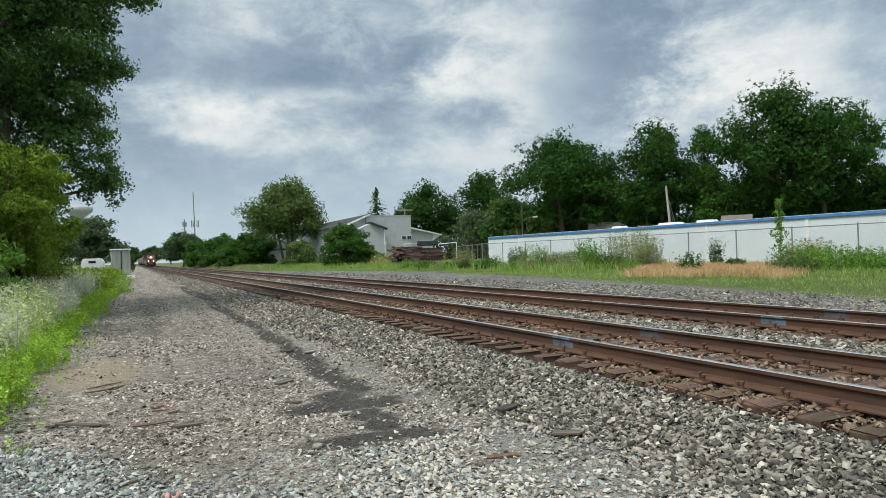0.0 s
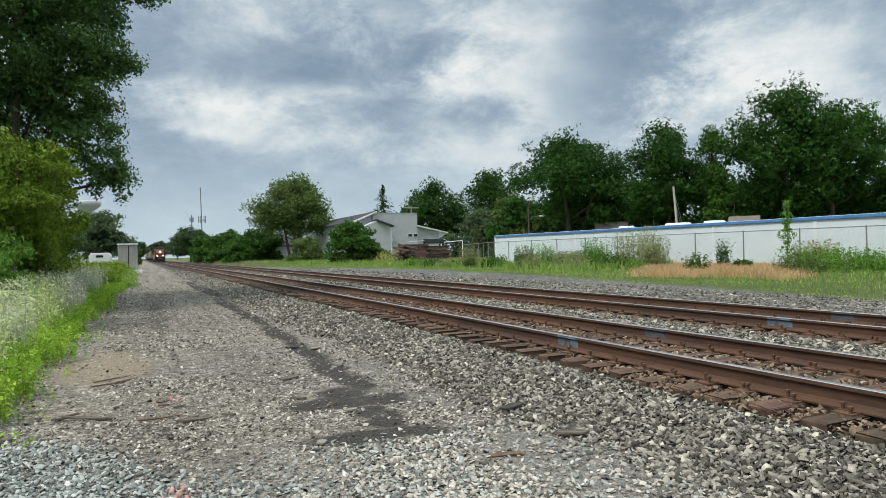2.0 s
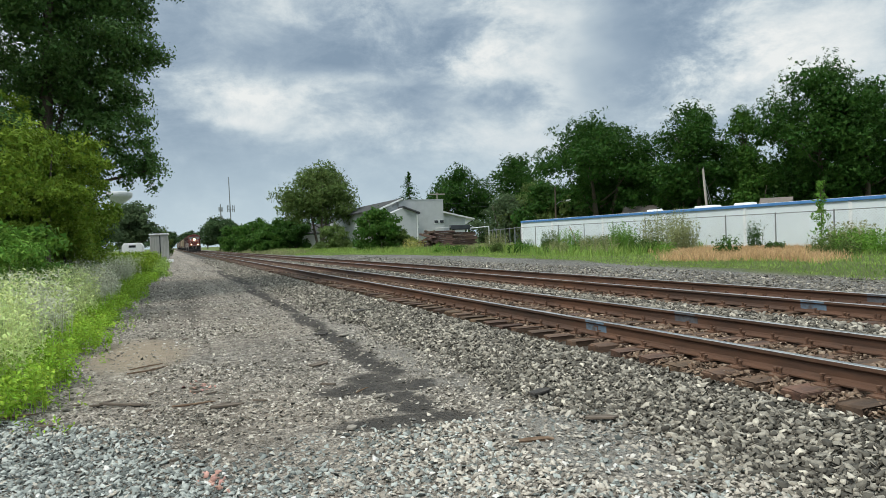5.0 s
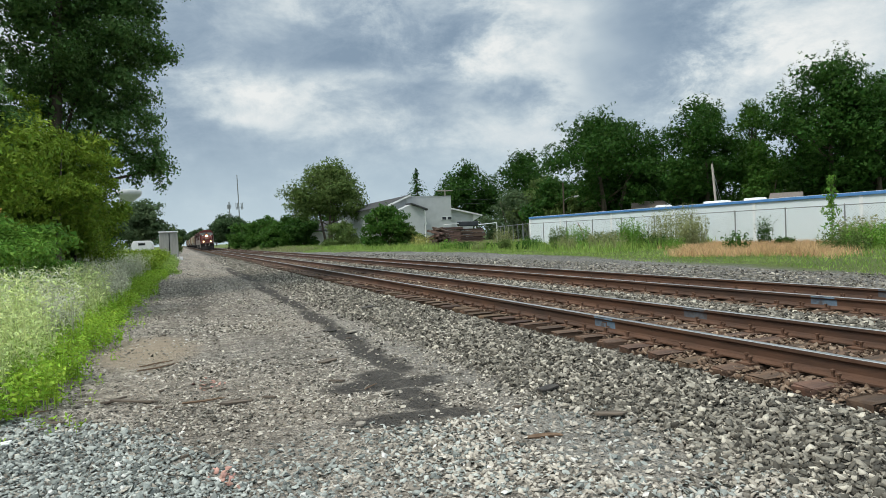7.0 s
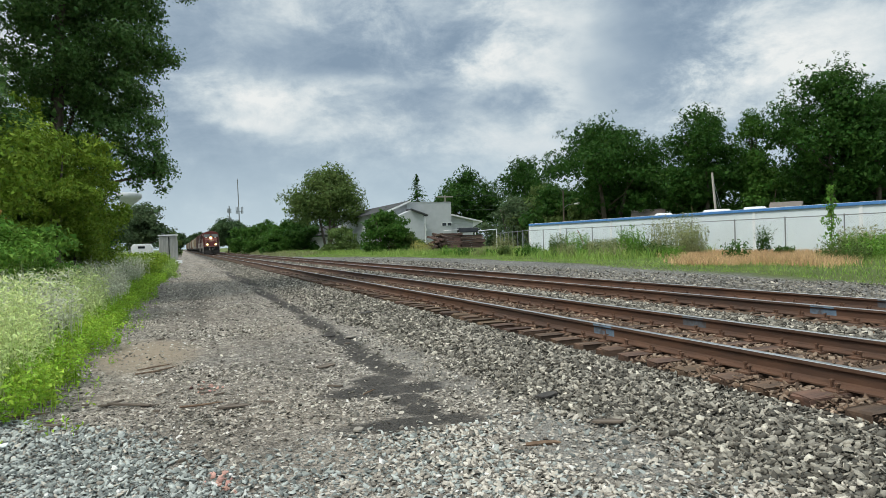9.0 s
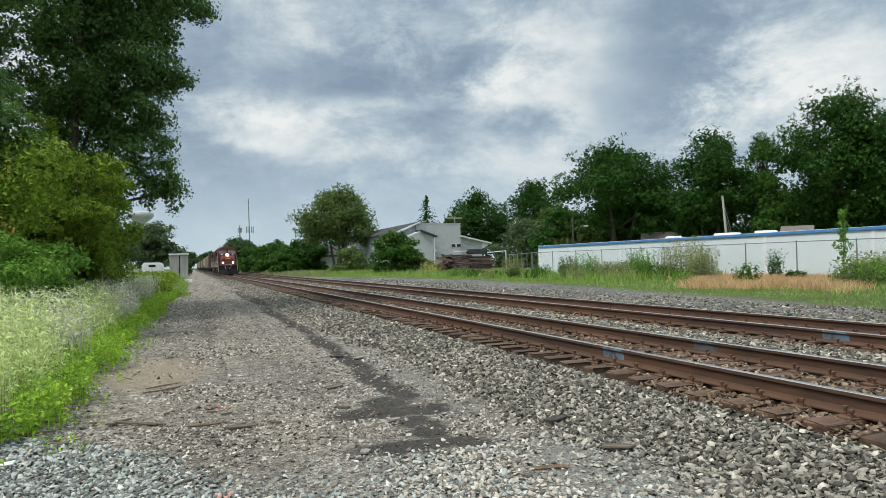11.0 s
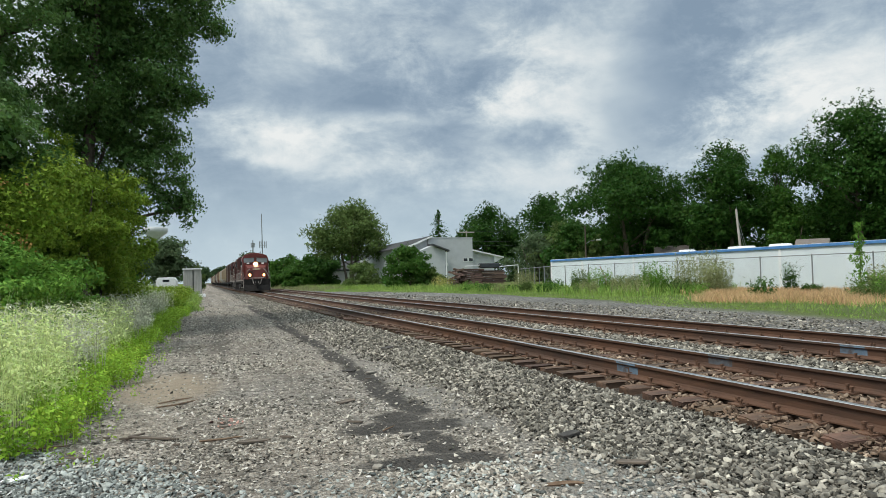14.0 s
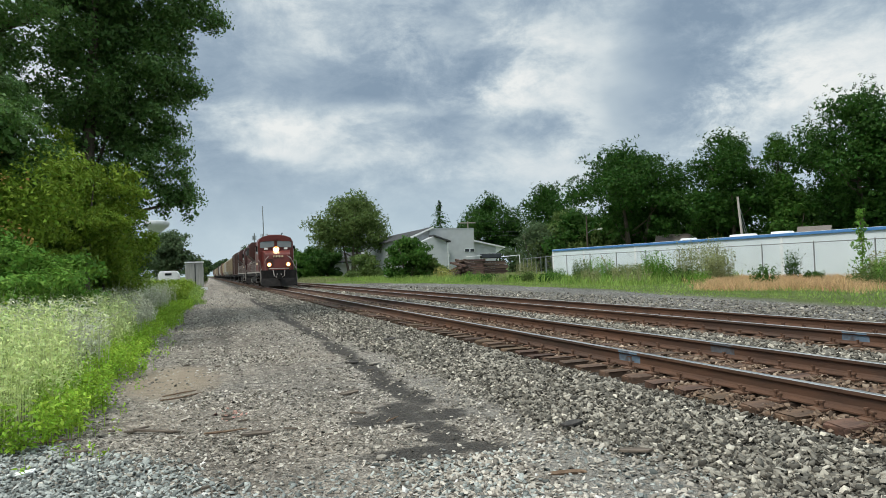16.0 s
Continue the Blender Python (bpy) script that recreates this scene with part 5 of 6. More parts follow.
def build_far_grass():
    rng = np.random.default_rng(3)

    def turf(name, label, x, y, h, w, mat, seed, lean=0.35):
        me = blades(name, x, y, ground_z(x, y), h, w, mat, seed, lean)
        return tagged(new(name, me), label, "grass", kind="stuff")

    def edge(y):
        return 14.7 + 0.085 * np.clip(np.minimum(y, 84 - y), 0, 90) + 0.35 * np.sin(0.5 * y)

    y = 6 + 90 * rng.random(42000) ** 1.2
    x = edge(y) + (wall_x(y) + 0.5 - edge(y)) * rng.random(len(y)) ** 1.5

    def dry_patch(x, y):
        """A four-sided stretch of dead grass between the verge and the fence."""
        e = rng.normal(0, 0.55, len(x)) + 0.7 * np.sin(1.1 * x)
        return (x > edge(y) + 2.5 + 0.6 * np.sin(0.8 * y)) & (x < wall_x(y) - 1.2) & (y > 16.4 + 0.77 * (x - 20) + e) & (y < 21.5 + 1.25 * (x - 18.2) + e)
    dry = dry_patch(x, y)
    keep = ~dry | (rng.random(len(y)) < 0.12)
    tall = np.clip((x - edge(y)) / 5.0, 0, 1)
    turf("verge_grass", "green grass verge beyond the tracks", x[keep], y[keep], (0.06 + 0.14 * tall + 0.07 * np.sin(0.9 * x) * np.sin(0.6 * y) * tall)[keep], 0.020, GRASS, 4, 1.1)
    x, y = rng.uniform(18.0, 31, 30000), rng.uniform(14, 34, 30000)
    k = dry_patch(x, y)
    turf("dry_grass", "patch of dry tan grass before the chain-link fence", x[k], y[k], 0.32, 0.020, GRASS_DRY, 6, 0.9)
    y = 30 + 160 * rng.random(15000) ** 1.3
    x = edge(y) + 1.0 + 8 * rng.random(len(y))
    x = np.where(y > 95, 14.0 + 10 * rng.random(len(y)), x)
    turf("tall_grass", "tall seeding grass beyond the tracks", x + 1.5, y, 0.22 + 0.38 * np.sin(0.5 * y + 0.8 * x) ** 2, 0.05, GRASS, 7, 0.7)
    y = 90 + 140 * rng.random(7000)
    x = 13.4 + 4.5 * rng.random(len(y))
    turf("tall_grass", "pale tall grass along the far side of the line", x, y, 0.30 + 0.30 * np.sin(0.21 * y + x) ** 2, 0.055, GRASS_TALL, 8, 0.8)
    x, y = rng.uniform(24, 34, 6000), rng.uniform(55, 84, 6000)
    turf("tall_grass", "tall seeding grass round the stacked ties", x, y, 0.5, 0.05, GRASS_TALL, 9)
    x, y = rng.uniform(26, 50, 12000), rng.uniform(54, 98, 12000)
    turf("verge_grass", "green yard grass beyond the long white building", x, y, 0.22, 0.05, GRASS, 10, 0.8)
    # weeds along the fence
    def clump(x, y, h, r, mat, seed, label, n=160, leaf=0.16, name="weed_clump"):
        a, q = rng.uniform(0, 6.283, n), r * np.sqrt(rng.random(n))
        px, py = x + q * np.cos(a), y + q * np.sin(a)
        plants(name, label, px, py, ground_z(px, py), h, mat, seed, leaf * 0.85, 12, 0.15, 0.35, 0.015)
    clump(24.9, 33.6, 1.60, 0.8, LEAF_FRESH, 201, "dark green weedy shrub before the fence")
    clump(27.0, 32.4, 2.10, 1.5, GRASS_TALL, 202, "pale leafy weedy shrub before the fence", 220)
    clump(25.6, 29.4, 1.50, 0.8, GRASS_TALL, 203, "pale green weedy shrub before the fence", 150)
    clump(28.1, 26.9, 1.35, 0.35, LEAF_DARK, 204, "small dark sapling before the fence", 50)
    clump(28.5, 21.9, 1.18, 1.0, GRASS_TALL, 205, "tall pale weeds before the fence", 160)
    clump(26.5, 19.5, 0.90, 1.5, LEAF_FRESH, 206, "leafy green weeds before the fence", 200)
    clump(27.0, 42.7, 1.42, 0.9, LEAF_FRESH, 207, "green weedy shrub before the fence", 100)
    clump(26.8, 45.1, 1.32, 0.8, LEAF_OLIVE, 208, "weedy shrub before the fence", 110)
    clump(27.3, 38.7, 0.97, 1.8, LEAF_OLIVE, 209, "weeds before the fence", 170)
    clump(27.3, 39.0, 0.94, 1.6, GRASS_TALL, 210, "weeds before the fence", 170)
    clump(31.5, 64.0, 1.60, 1.2, GRASS_TALL, 211, "weeds beside the stacked ties", 130)
    clump(24.6, 70.0, 1.30, 1.4, GOLD, 212, "yellow flowering weeds beside the stacked ties", 110)
    clump(22.0, 22.5, 0.80, 0.5, LEAF_MID, 213, "small weed at the edge of the dry grass", 40)
    # rank growth of uneven height along the fence and the verge
    kinds = ((LEAF_FRESH, "leafy green weeds along the fence"), (GRASS_TALL, "pale seeding weeds along the fence"), (LEAF_MID, "dark green weeds along the fence"), (LEAF_OLIVE, "olive green weeds along the fence"))
    for i in range(46):
        y = 13 + 41 * (i + rng.random()) / 46
        x = wall_x(y) - 1.9 - 6.0 * rng.random() ** 1.6
        mat, label = kinds[rng.integers(0, 4)]
        if dry_patch(np.array([x]), np.array([y]))[0] and rng.random() < 0.85:
            continue
        clump(x, y, rng.uniform(0.35, 0.95), rng.uniform(0.4, 1.2), mat, 230 + i, label, int(rng.uniform(60, 130)), 0.13)
    # tall single sapling of the tree-of-heaven kind
    s = thing("sapling", "tall thin bright green sapling before the white wall", "sapling", m=pose(27.6, 22.6, 0.3))
    part("stem", Geo().tube([(0, 0, 0), (0.05, 0, 1.6), (0.02, 0, 3.1)], [0.03, 0.022, 0.008], 6), BARK, s)
    q = rng.random(420)
    a = rng.uniform(0, 6.283, 420)
    r = (0.12 + 0.55 * np.sin(q * 11) ** 2 * (1 - 0.75 * q)) * np.sqrt(rng.random(420))
    pts = np.stack([r * np.cos(a), r * np.sin(a), 0.35 + 2.85 * q + 0.2 * r], 1)
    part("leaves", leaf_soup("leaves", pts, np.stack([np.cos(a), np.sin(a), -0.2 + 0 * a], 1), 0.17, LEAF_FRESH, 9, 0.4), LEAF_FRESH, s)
    p = thing("leaning_stake", "thin reddish stake leaning against the fence", "stake", m=pose(27.0, 42.4, 0.3))
    part("stake", Geo().tube([(0.35, 0, 0), (0.14, 0, 1.0), (-0.25, 0, 1.75)], 0.025, 6), material("red_stake", (0.25, 0.10, 0.08), (0.32, 0.14, 0.1), 5), p)


build_far_grass()

# ---------------------------------------------------------------- cabin and camper down the road
CABIN = material("weathered_grey_boards", (0.26, 0.26, 0.245), (0.40, 0.40, 0.375), 5.0, 0.85, 0.3, stretch=(1, 1, 0.1), dirt=(0.15, 0.14, 0.13), dirt_scale=0.9)


def build_cabin():
    c = thing("grey_cabin", "weathered grey equipment cabin beside the gravel road", "cabin", m=pose(-0.95, 80, 0))
    part("body", Geo().box(-1.1, 0, 0.1, 0.75, 2.6, 3.05), CABIN, c, bevel=0.03)
    part("roof", Geo().box(-1.2, -0.12, 3.05, 0.85, 2.72, 3.17), FASCIA, c, bevel=0.02)
    part("door", Geo().box(0.755, 0.6, 0.3, 0.80, 1.7, 2.5), CABIN, c)
    for x in (-0.62, -0.1, 0.42):
        part("batten", Geo().box(x - 0.05, -0.05, 0.2, x + 0.05, -0.002, 2.95), GLASS_DARK if x == -0.1 else CABIN, c, "vertical batten on the cabin front")
    part("step", Geo().box(0.3, -0.6, 0.0, 1.2, -0.1, 0.35), FASCIA, c, bevel=0.03)
    v = thing("camper", "white camper trailer parked behind the weeds", "camper", m=pose(-3.9, 82, 0))
    part("body", Geo().prism([(-1.05, 0.5), (1.05, 0.5), (1.05, 1.9), (0.85, 2.25), (-0.85, 2.25), (-1.05, 1.9)], "y", 0, 5), FASCIA, v, bevel=0.06)
    part("rear_window", Geo().box(-0.35, -0.02, 1.75, 0.35, 0.01, 2.0), GLASS_DARK, v)
    for s in (-1, 1):
        part("wheel", Geo().tube([(s * 0.85, 2.5, 0.34), (s * 1.0, 2.5, 0.34)], 0.34, 16), GLASS_DARK, v)


build_cabin()


def build_litter():
    """Flat scraps of wood and rusty plate on the road."""
    rng = random.Random(12)
    bits = [(-0.26, 9.35, 1.1, 0.028, 62, "stick"), (-0.33, 9.6, 0.6, 0.024, 48, "stick"), (0.44, 6.78, 0.34, 0.08, 10, "wood scrap"), (-0.47, 7.32, 0.5, 0.05, -20, "wood scrap"), (0.15, 7.0, 0.4, 0.03, 5, "stick"),
            (1.67, 8.54, 0.30, 0.14, 30, "wood scrap"), (2.26, 11.24, 0.22, 0.14, -30, "black scrap"), (2.55, 10.9, 0.28, 0.14, 50, "pale flat stone"),
            (2.42, 4.38, 0.26, 0.05, -25, "stick"), (3.12, 4.57, 0.26, 0.09, -35, "wood scrap"), (3.15, 5.6, 0.26, 0.14, 20, "black scrap"), (3.63, 14.0, 0.30, 0.22, 0, "black scrap"),
            (-1.45, 7.2, 0.5, 0.03, 20, "stick"), (1.84, 6.4, 0.12, 0.07, 15, "pale flat stone"), (1.3, 5.4, 0.13, 0.08, 60, "pale flat stone"), (1.75, 6.75, 0.22, 0.02, 40, "stick")]
    for k in range(22):
        x, y = (rng.uniform(-1.2, 0.8), 7.3 - 0.4 * rng.random() + rng.gauss(0, 0.35)) if k < 14 else (rng.uniform(-1.0, 3.0), rng.uniform(5.2, 13))
        bits.append((x, y, rng.uniform(0.07, 0.18), rng.uniform(0.012, 0.04), rng.uniform(-40, 40), "wood chip"))
    wood = material("grey_scrap_wood", (0.06, 0.048, 0.038), (0.17, 0.138, 0.11), 9.0, 0.9, 0.5, stretch=(0.2, 1, 1))
    twig = material("brown_twig_bark", (0.11, 0.07, 0.045), (0.22, 0.15, 0.10), 12.0, 0.9, 0.5)
    black = material("black_scrap", (0.025, 0.023, 0.022), (0.06, 0.055, 0.05), 9.0, 0.9, 0.5)
    for x, y, l, w, a, kind in bits:
        g = Geo().prism([(-l / 2, -w * 0.3), (-l * 0.3, -w / 2), (l * 0.35, -w * 0.42), (l / 2, w * 0.1), (l * 0.2, w / 2), (-l * 0.42, w * 0.35)], "z", -0.008, 0.012 if kind != "stick" else 0.012)
        if kind == "stick":
            g = Geo().tube([(q * l, rng.uniform(-0.05, 0.05) * l, 0.004 * rng.random()) for q in (-0.5, -0.2, 0.1, 0.35, 0.5)], [w * r for r in (0.35, 0.45, 0.40, 0.30, 0.15)], 6)
        mat = twig if kind == "stick" else black if "black" in kind else STONE_ROAD if "stone" in kind else wood
        zz = float(ground_z(x, y)) if x < 2.8 else float(bed_z(x, y)) + 0.03
        ob = new(kind.replace(" ", "_"), g.mesh(kind.replace(" ", "_"), mat, 0.0 if kind == "stick" else 0.005))
        ob.matrix_basis = pose(x, y, zz + 0.02, rng.uniform(-4, 4), rng.uniform(-5, 5), a)
        tagged(ob, {"stick": "thin bent brown stick lying on the gravel road", "wood scrap": "flat splintered scrap of grey wood on gravel", "wood chip": "small dark splinter of wood on the gravel", "black scrap": "crumpled black scrap lying on the gravel",
                    "pale flat stone": "pale flat stone lying on dark dirt"}[kind], kind.split()[-1], "wood splinters on the road" if kind == "wood chip" else "")


build_litter()


def build_painted_stones():
    """Survey paint sprayed on the gravel, and a scrap of paper."""
    rng = np.random.default_rng(31)
    pink = material("orange_pink_survey_paint", (0.36, 0.20, 0.165), (0.44, 0.26, 0.22), 20.0, 0.8, 0.2, island=0.3)
    for cx, cy, r, n in ((0.23, 7.91, 0.15, 20), (0.23, 4.62, 0.10, 24)):
        p = np.stack([cx + rng.normal(0, r * 0.6, n), cy + rng.normal(0, r * 1.2, n), np.full(n, 0.034)], 1)
        lay("painted_stones", "stones sprayed with faded orange-pink survey paint", p, np.ones(n, bool), ground_z, pink, 41, 0.9, 0.022)
    g = Geo().prism([(-0.11, -0.03), (0.10, -0.05), (0.12, 0.03), (-0.09, 0.05)], "z", 0, 0.012)
    ob = tagged(new("paper_scrap", g.mesh("paper_scrap", FASCIA, 0.003)), "crumpled white scrap of paper on the gravel", "litter")
    ob.matrix_basis = pose(-1.41, 6.18, 0.03, 4, -6, 12)


build_painted_stones()

# ---------------------------------------------------------------- train
RED = material("faded_red_loco_paint", (0.092, 0.014, 0.011), (0.135, 0.021, 0.015), 1.5, 0.45, 0.05, dirt=(0.075, 0.022, 0.017), dirt_scale=0.7)
# dirty red, dark enough to hold the shade of the flanks too
RED_DARK = material("dirty_shaded_dark_red_paint", (0.042, 0.014, 0.012), (0.075, 0.022, 0.017), 1.3, 0.6, 0.08, dirt=(0.05, 0.03, 0.027), dirt_scale=0.6)
BLACK = material("grimy_black_underframe", (0.010, 0.010, 0.0105), (0.024, 0.022, 0.021), 3.0, 0.85, 0.15, specular=0.2)
TRUCK_GREY = material("dusty_grey_truck_steel", (0.26, 0.25, 0.24), (0.42, 0.41, 0.39), 4.0, 0.75, 0.15, dirt=(0.06, 0.055, 0.05), dirt_scale=2.0)
RAILING = material("pale_handrail_paint", (0.22, 0.20, 0.185), (0.33, 0.305, 0.28), 4.0, 0.6, 0.0)
# grey base colour stands in for sky reflected by the glass
CAB_GLASS = material("sky_grey_cab_glass", (0.20, 0.215, 0.215), (0.27, 0.285, 0.28), 1.0, 0.12, 0.0, metal=0.3)
LAMP_ON = material("lit_headlight", (0.9, 0.8, 0.6), (1.0, 0.9, 0.7), 1.0, 0.4, 0.0, emit=(1.0, 0.70, 0.36, 24.0))
DITCH_ON = material("lit_ditch_light", (0.9, 0.8, 0.6), (1.0, 0.9, 0.7), 1.0, 0.4, 0.0, emit=(1.0, 0.66, 0.30, 9.0))
# weak orange emission that imitates the lens halo round the lamps
LAMP_HALO = material("orange_lamp_halo", (0.30, 0.15, 0.06), (0.36, 0.18, 0.07), 1.0, 0.5, 0.0, emit=(1.0, 0.36, 0.07, 0.75))
NUMBER = material("lit_number_board", (0.75, 0.75, 0.72), (0.82, 0.82, 0.8), 2.0, 0.4, 0.0)
LETTER = material("cream_lettering", (0.62, 0.50, 0.33), (0.70, 0.58, 0.40), 3.0, 0.5, 0.0)
MOVING, WHEELS = [], []
WHEEL_R = 0.5


def wheelset(parent, y):
    w = Geo()
    for s in (-1, 1):
        w.tube([(s * 0.69, 0, 0), (s * 0.705, 0, 0), (s * 0.72, 0, 0), (s * 0.82, 0, 0)], [0.30, 0.53, 0.50, 0.49], 20)
        for k in range(5):
            a = 2 * math.pi * k / 5
            w.tube([(s * 0.815, 0.30 * math.cos(a), 0.30 * math.sin(a)), (s * 0.835, 0.30 * math.cos(a), 0.30 * math.sin(a))], 0.05, 6)
    w.tube([(-0.95, 0, 0), (0.95, 0, 0)], 0.09, 10)
    ob = part("wheelset", w, TRUCK_GREY, parent, m=pose(0, y, WHEEL_R))
    WHEELS.append((ob, y))
    return ob


def truck(parent, y, axles, mat, pitch=1.9):
    t = Geo()
    half = pitch * (axles - 1) / 2
    for s in (-1, 1):
        x = s * 1.02
        t.prism([(y - half - 0.75, 0.62), (y - half - 0.6, 0.45), (y - half - 0.3, 0.4), (y - half + 0.3, 0.55), (y, 0.42), (y + half - 0.3, 0.55), (y + half + 0.3, 0.4), (y + half + 0.6, 0.45),
                 (y + half + 0.75, 0.62), (y + half + 0.6, 0.85), (y, 0.95), (y - half - 0.6, 0.85)], "x", x - 0.07, x + 0.07)
        for k in range(axles):
            yy = y - half + k * pitch
            t.box(x - 0.14, yy - 0.2, 0.33, x + 0.16, yy + 0.2, 0.72)
            if k < axles - 1:
                for d in (0.35, 0.6):
                    t.tube([(x + s * 0.05, yy + pitch * d, 0.4), (x + s * 0.05, yy + pitch * d, 0.9)], 0.1, 8)
    t.box(-0.95, y - 0.3, 0.5, 0.95, y + 0.3, 0.9)
    part("truck", t, mat, parent, "truck side frames with journal boxes", 0.0)
    for k in range(axles):
        wheelset(parent, y - half + k * pitch)


def locomotive(offset, label, paint, lit):
    L = 22.3
    e = thing("locomotive", label, "locomotive", "train")
    MOVING.append((e, offset))
    part("underframe", Geo().box(-1.5, 0.9, 1.05, 1.5, L - 0.5, 1.38), BLACK, e, bevel=0.03)
    part("pilot", Geo().prism([(0.75, 0.14), (0.35, 0.2), (0.62, 0.75), (0.62, 1.5), (0.95, 1.5), (0.95, 0.14)], "x", -1.52, 1.52), BLACK, e, "black front pilot and plough", 0.02)
    for s in (-1, 1):
        part("plough_blade", Geo().add([(0, 0.02, 0.12), (s * 1.5, 0.42, 0.12), (s * 1.5, 0.62, 0.8), (0, 0.36, 0.8), (0, 0.2, 0.12), (s * 1.5, 0.6, 0.12), (s * 1.5, 0.75, 0.8), (0, 0.5, 0.8)],
                                       [(0, 1, 2, 3), (4, 7, 6, 5), (0, 4, 5, 1), (3, 2, 6, 7), (1, 5, 6, 2), (0, 3, 7, 4)]), BLACK, e)
        steps = Geo()
        for k in range(4):
            steps.box(s * 1.18, 0.72 + 0.02 * k, 0.35 + 0.29 * k, s * 1.53, 1.02, 0.39 + 0.29 * k)
        part("steps", steps, TRUCK_GREY, e)
        # pale rails beside the front steps
        part("handrail", Geo().tube([(s * 1.52, 0.62, 0.55), (s * 1.50, 0.66, 1.5), (s * 1.05, 0.74, 2.5), (s * 0.8, 1.05, 2.72)], 0.030, 7), RAILING, e, "pale diagonal handrail")
        part("handrail", Geo().tube([(s * 1.54, 1.1, 0.55), (s * 1.54, 1.1, 2.3), (s * 1.54, 2.9, 2.4)], 0.026, 6), RAILING, e)
        rail = Geo().tube([(s * 1.5, 5.7, 2.35), (s * 1.5, L - 1.4, 2.35)], 0.024, 6)
        for k in range(11):
            yy = 5.9 + k * 1.48
            rail.tube([(s * 1.5, yy, 1.35), (s * 1.5, yy, 2.35)], 0.02, 6)
        part("side_railing", rail, RAILING, e)
        part("walkway_edge", Geo().box(s * 1.50, 1.2, 1.30, s * 1.55, L - 0.8, 1.42), RAILING, e, "pale stripe along the walkway edge")
    part("coupler", Geo().box(-0.16, -0.25, 0.72, 0.16, 0.6, 1.05).box(-0.26, -0.38, 0.70, 0.10, -0.1, 1.08), BLACK, e, bevel=0.03)
    part("front_bar", Geo().tube([(-0.85, 0.56, 1.62), (0.85, 0.56, 1.62)], 0.045, 8), RAILING, e, "pale bar across the front platform")
    part("air_hose", Geo().tube([(-0.5, 0.58, 1.5), (-0.42, 0.4, 1.0), (-0.25, 0.45, 0.85), (-0.15, 0.55, 1.2)], 0.04, 6).tube([(0.5, 0.58, 1.5), (0.42, 0.4, 1.0), (0.25, 0.45, 0.85), (0.15, 0.55, 1.2)], 0.04, 6), RAILING, e, "looped air hoses")
    # nose and cab
    nose = Geo().prism([(1.05, 1.38), (3.3, 1.38), (3.3, 3.30), (2.6, 3.22), (1.25, 2.9)], "x", -1.24, 1.24)
    # the nose narrows towards its front
    nose.v = [(x * (0.82 + 0.18 * min(1.0, (y - 1.05) / 1.2)), y, z) for x, y, z in nose.v]
    part("nose", nose, paint, e, "red sloping short nose", 0.10)
    part("nose_door", Geo().box(-0.95, 1.10, 1.5, -0.42, 1.20, 2.5), RED_DARK, e, "narrow door in the nose", 0.02)
    part("front_platform", Geo().box(-1.5, 0.64, 1.33, 1.5, 2.9, 1.40), BLACK, e)
    for s in (-1, 1):
        part("grab_iron", Geo().tube([(s * 1.56, 2.98, 1.5), (s * 1.56, 2.98, 3.4)], 0.024, 6).tube([(s * 1.56, 5.85, 0.6), (s * 1.56, 5.85, 3.3)], 0.024, 6), RAILING, e, "pale vertical grab iron")
        part("cab_steps", Geo().box(s * 1.2, 5.95, 0.45, s * 1.54, 6.5, 0.5).box(s * 1.2, 5.95, 0.8, s * 1.54, 6.5, 0.85).box(s * 1.2, 5.95, 1.12, s * 1.54, 6.5, 1.17), TRUCK_GREY, e)
        part("cab_stripe", Geo().box(s * 1.531, 3.0, 2.05, s * 1.542, 5.8, 2.2), LETTER, e, "cream stripe along the cab side")
    cab_outline = [(-1.53, 1.38), (1.53, 1.38), (1.53, 4.02), (1.34, 4.40), (0.85, 4.60), (0.3, 4.66), (-0.3, 4.66), (-0.85, 4.60), (-1.34, 4.40), (-1.53, 4.02)]
    cab = part("cab", Geo().prism(cab_outline, "y", 2.95, 5.9), paint, e, "red cab with angled roof corners", 0.05)
    for s in (-1, 1):
        g = Geo().prism([(s * 0.14, 3.60), (s * 1.36, 3.50), (s * 1.38, 3.95), (s * 1.26, 4.06), (s * 0.14, 4.12)], "y", 2.90, 2.952)
        part("windshield", g, CAB_GLASS, cab, "windshield pane with the sky's grey reflection in its colour")
        part("visor", Geo().prism([(s * 0.02, 4.14), (s * 1.42, 4.08), (s * 1.36, 4.20), (s * 0.02, 4.27)], "y", 2.84, 2.95), paint, cab)
        part("side_window", Geo().box(s * 1.50, 3.5, 3.0, s * 1.545, 4.9, 3.75), CAB_GLASS, cab)
        part("number_board", Geo().box(s * 0.72 - 0.3 * (s < 0), 2.88, 3.36, s * 0.72 + 0.3 * (s > 0) + 0.0, 2.945, 3.52), NUMBER, cab, "white number board")
        part("mirror", Geo().box(s * 1.56, 3.3, 3.2, s * 1.72, 3.36, 3.7), BLACK, cab)
    part("roof_unit", Geo().box(-0.55, 3.8, 4.65, 0.55, 5.2, 4.74), paint, cab, bevel=0.04)
    part("horn", Geo().tube([(0.7, 4.4, 4.6), (0.7, 4.4, 4.82), (0.7, 4.0, 4.86)], 0.05, 6), BLACK, cab)
    # lettering on the nose: plain bars
    letters = Geo()
    for k in range(7):
        x = -0.42 + 0.13 * k
        letters.box(x, 1.14, 2.62, x + 0.07, 1.20, 2.78)
    part("lettering", letters, LETTER, e, "cream lettering across the nose")
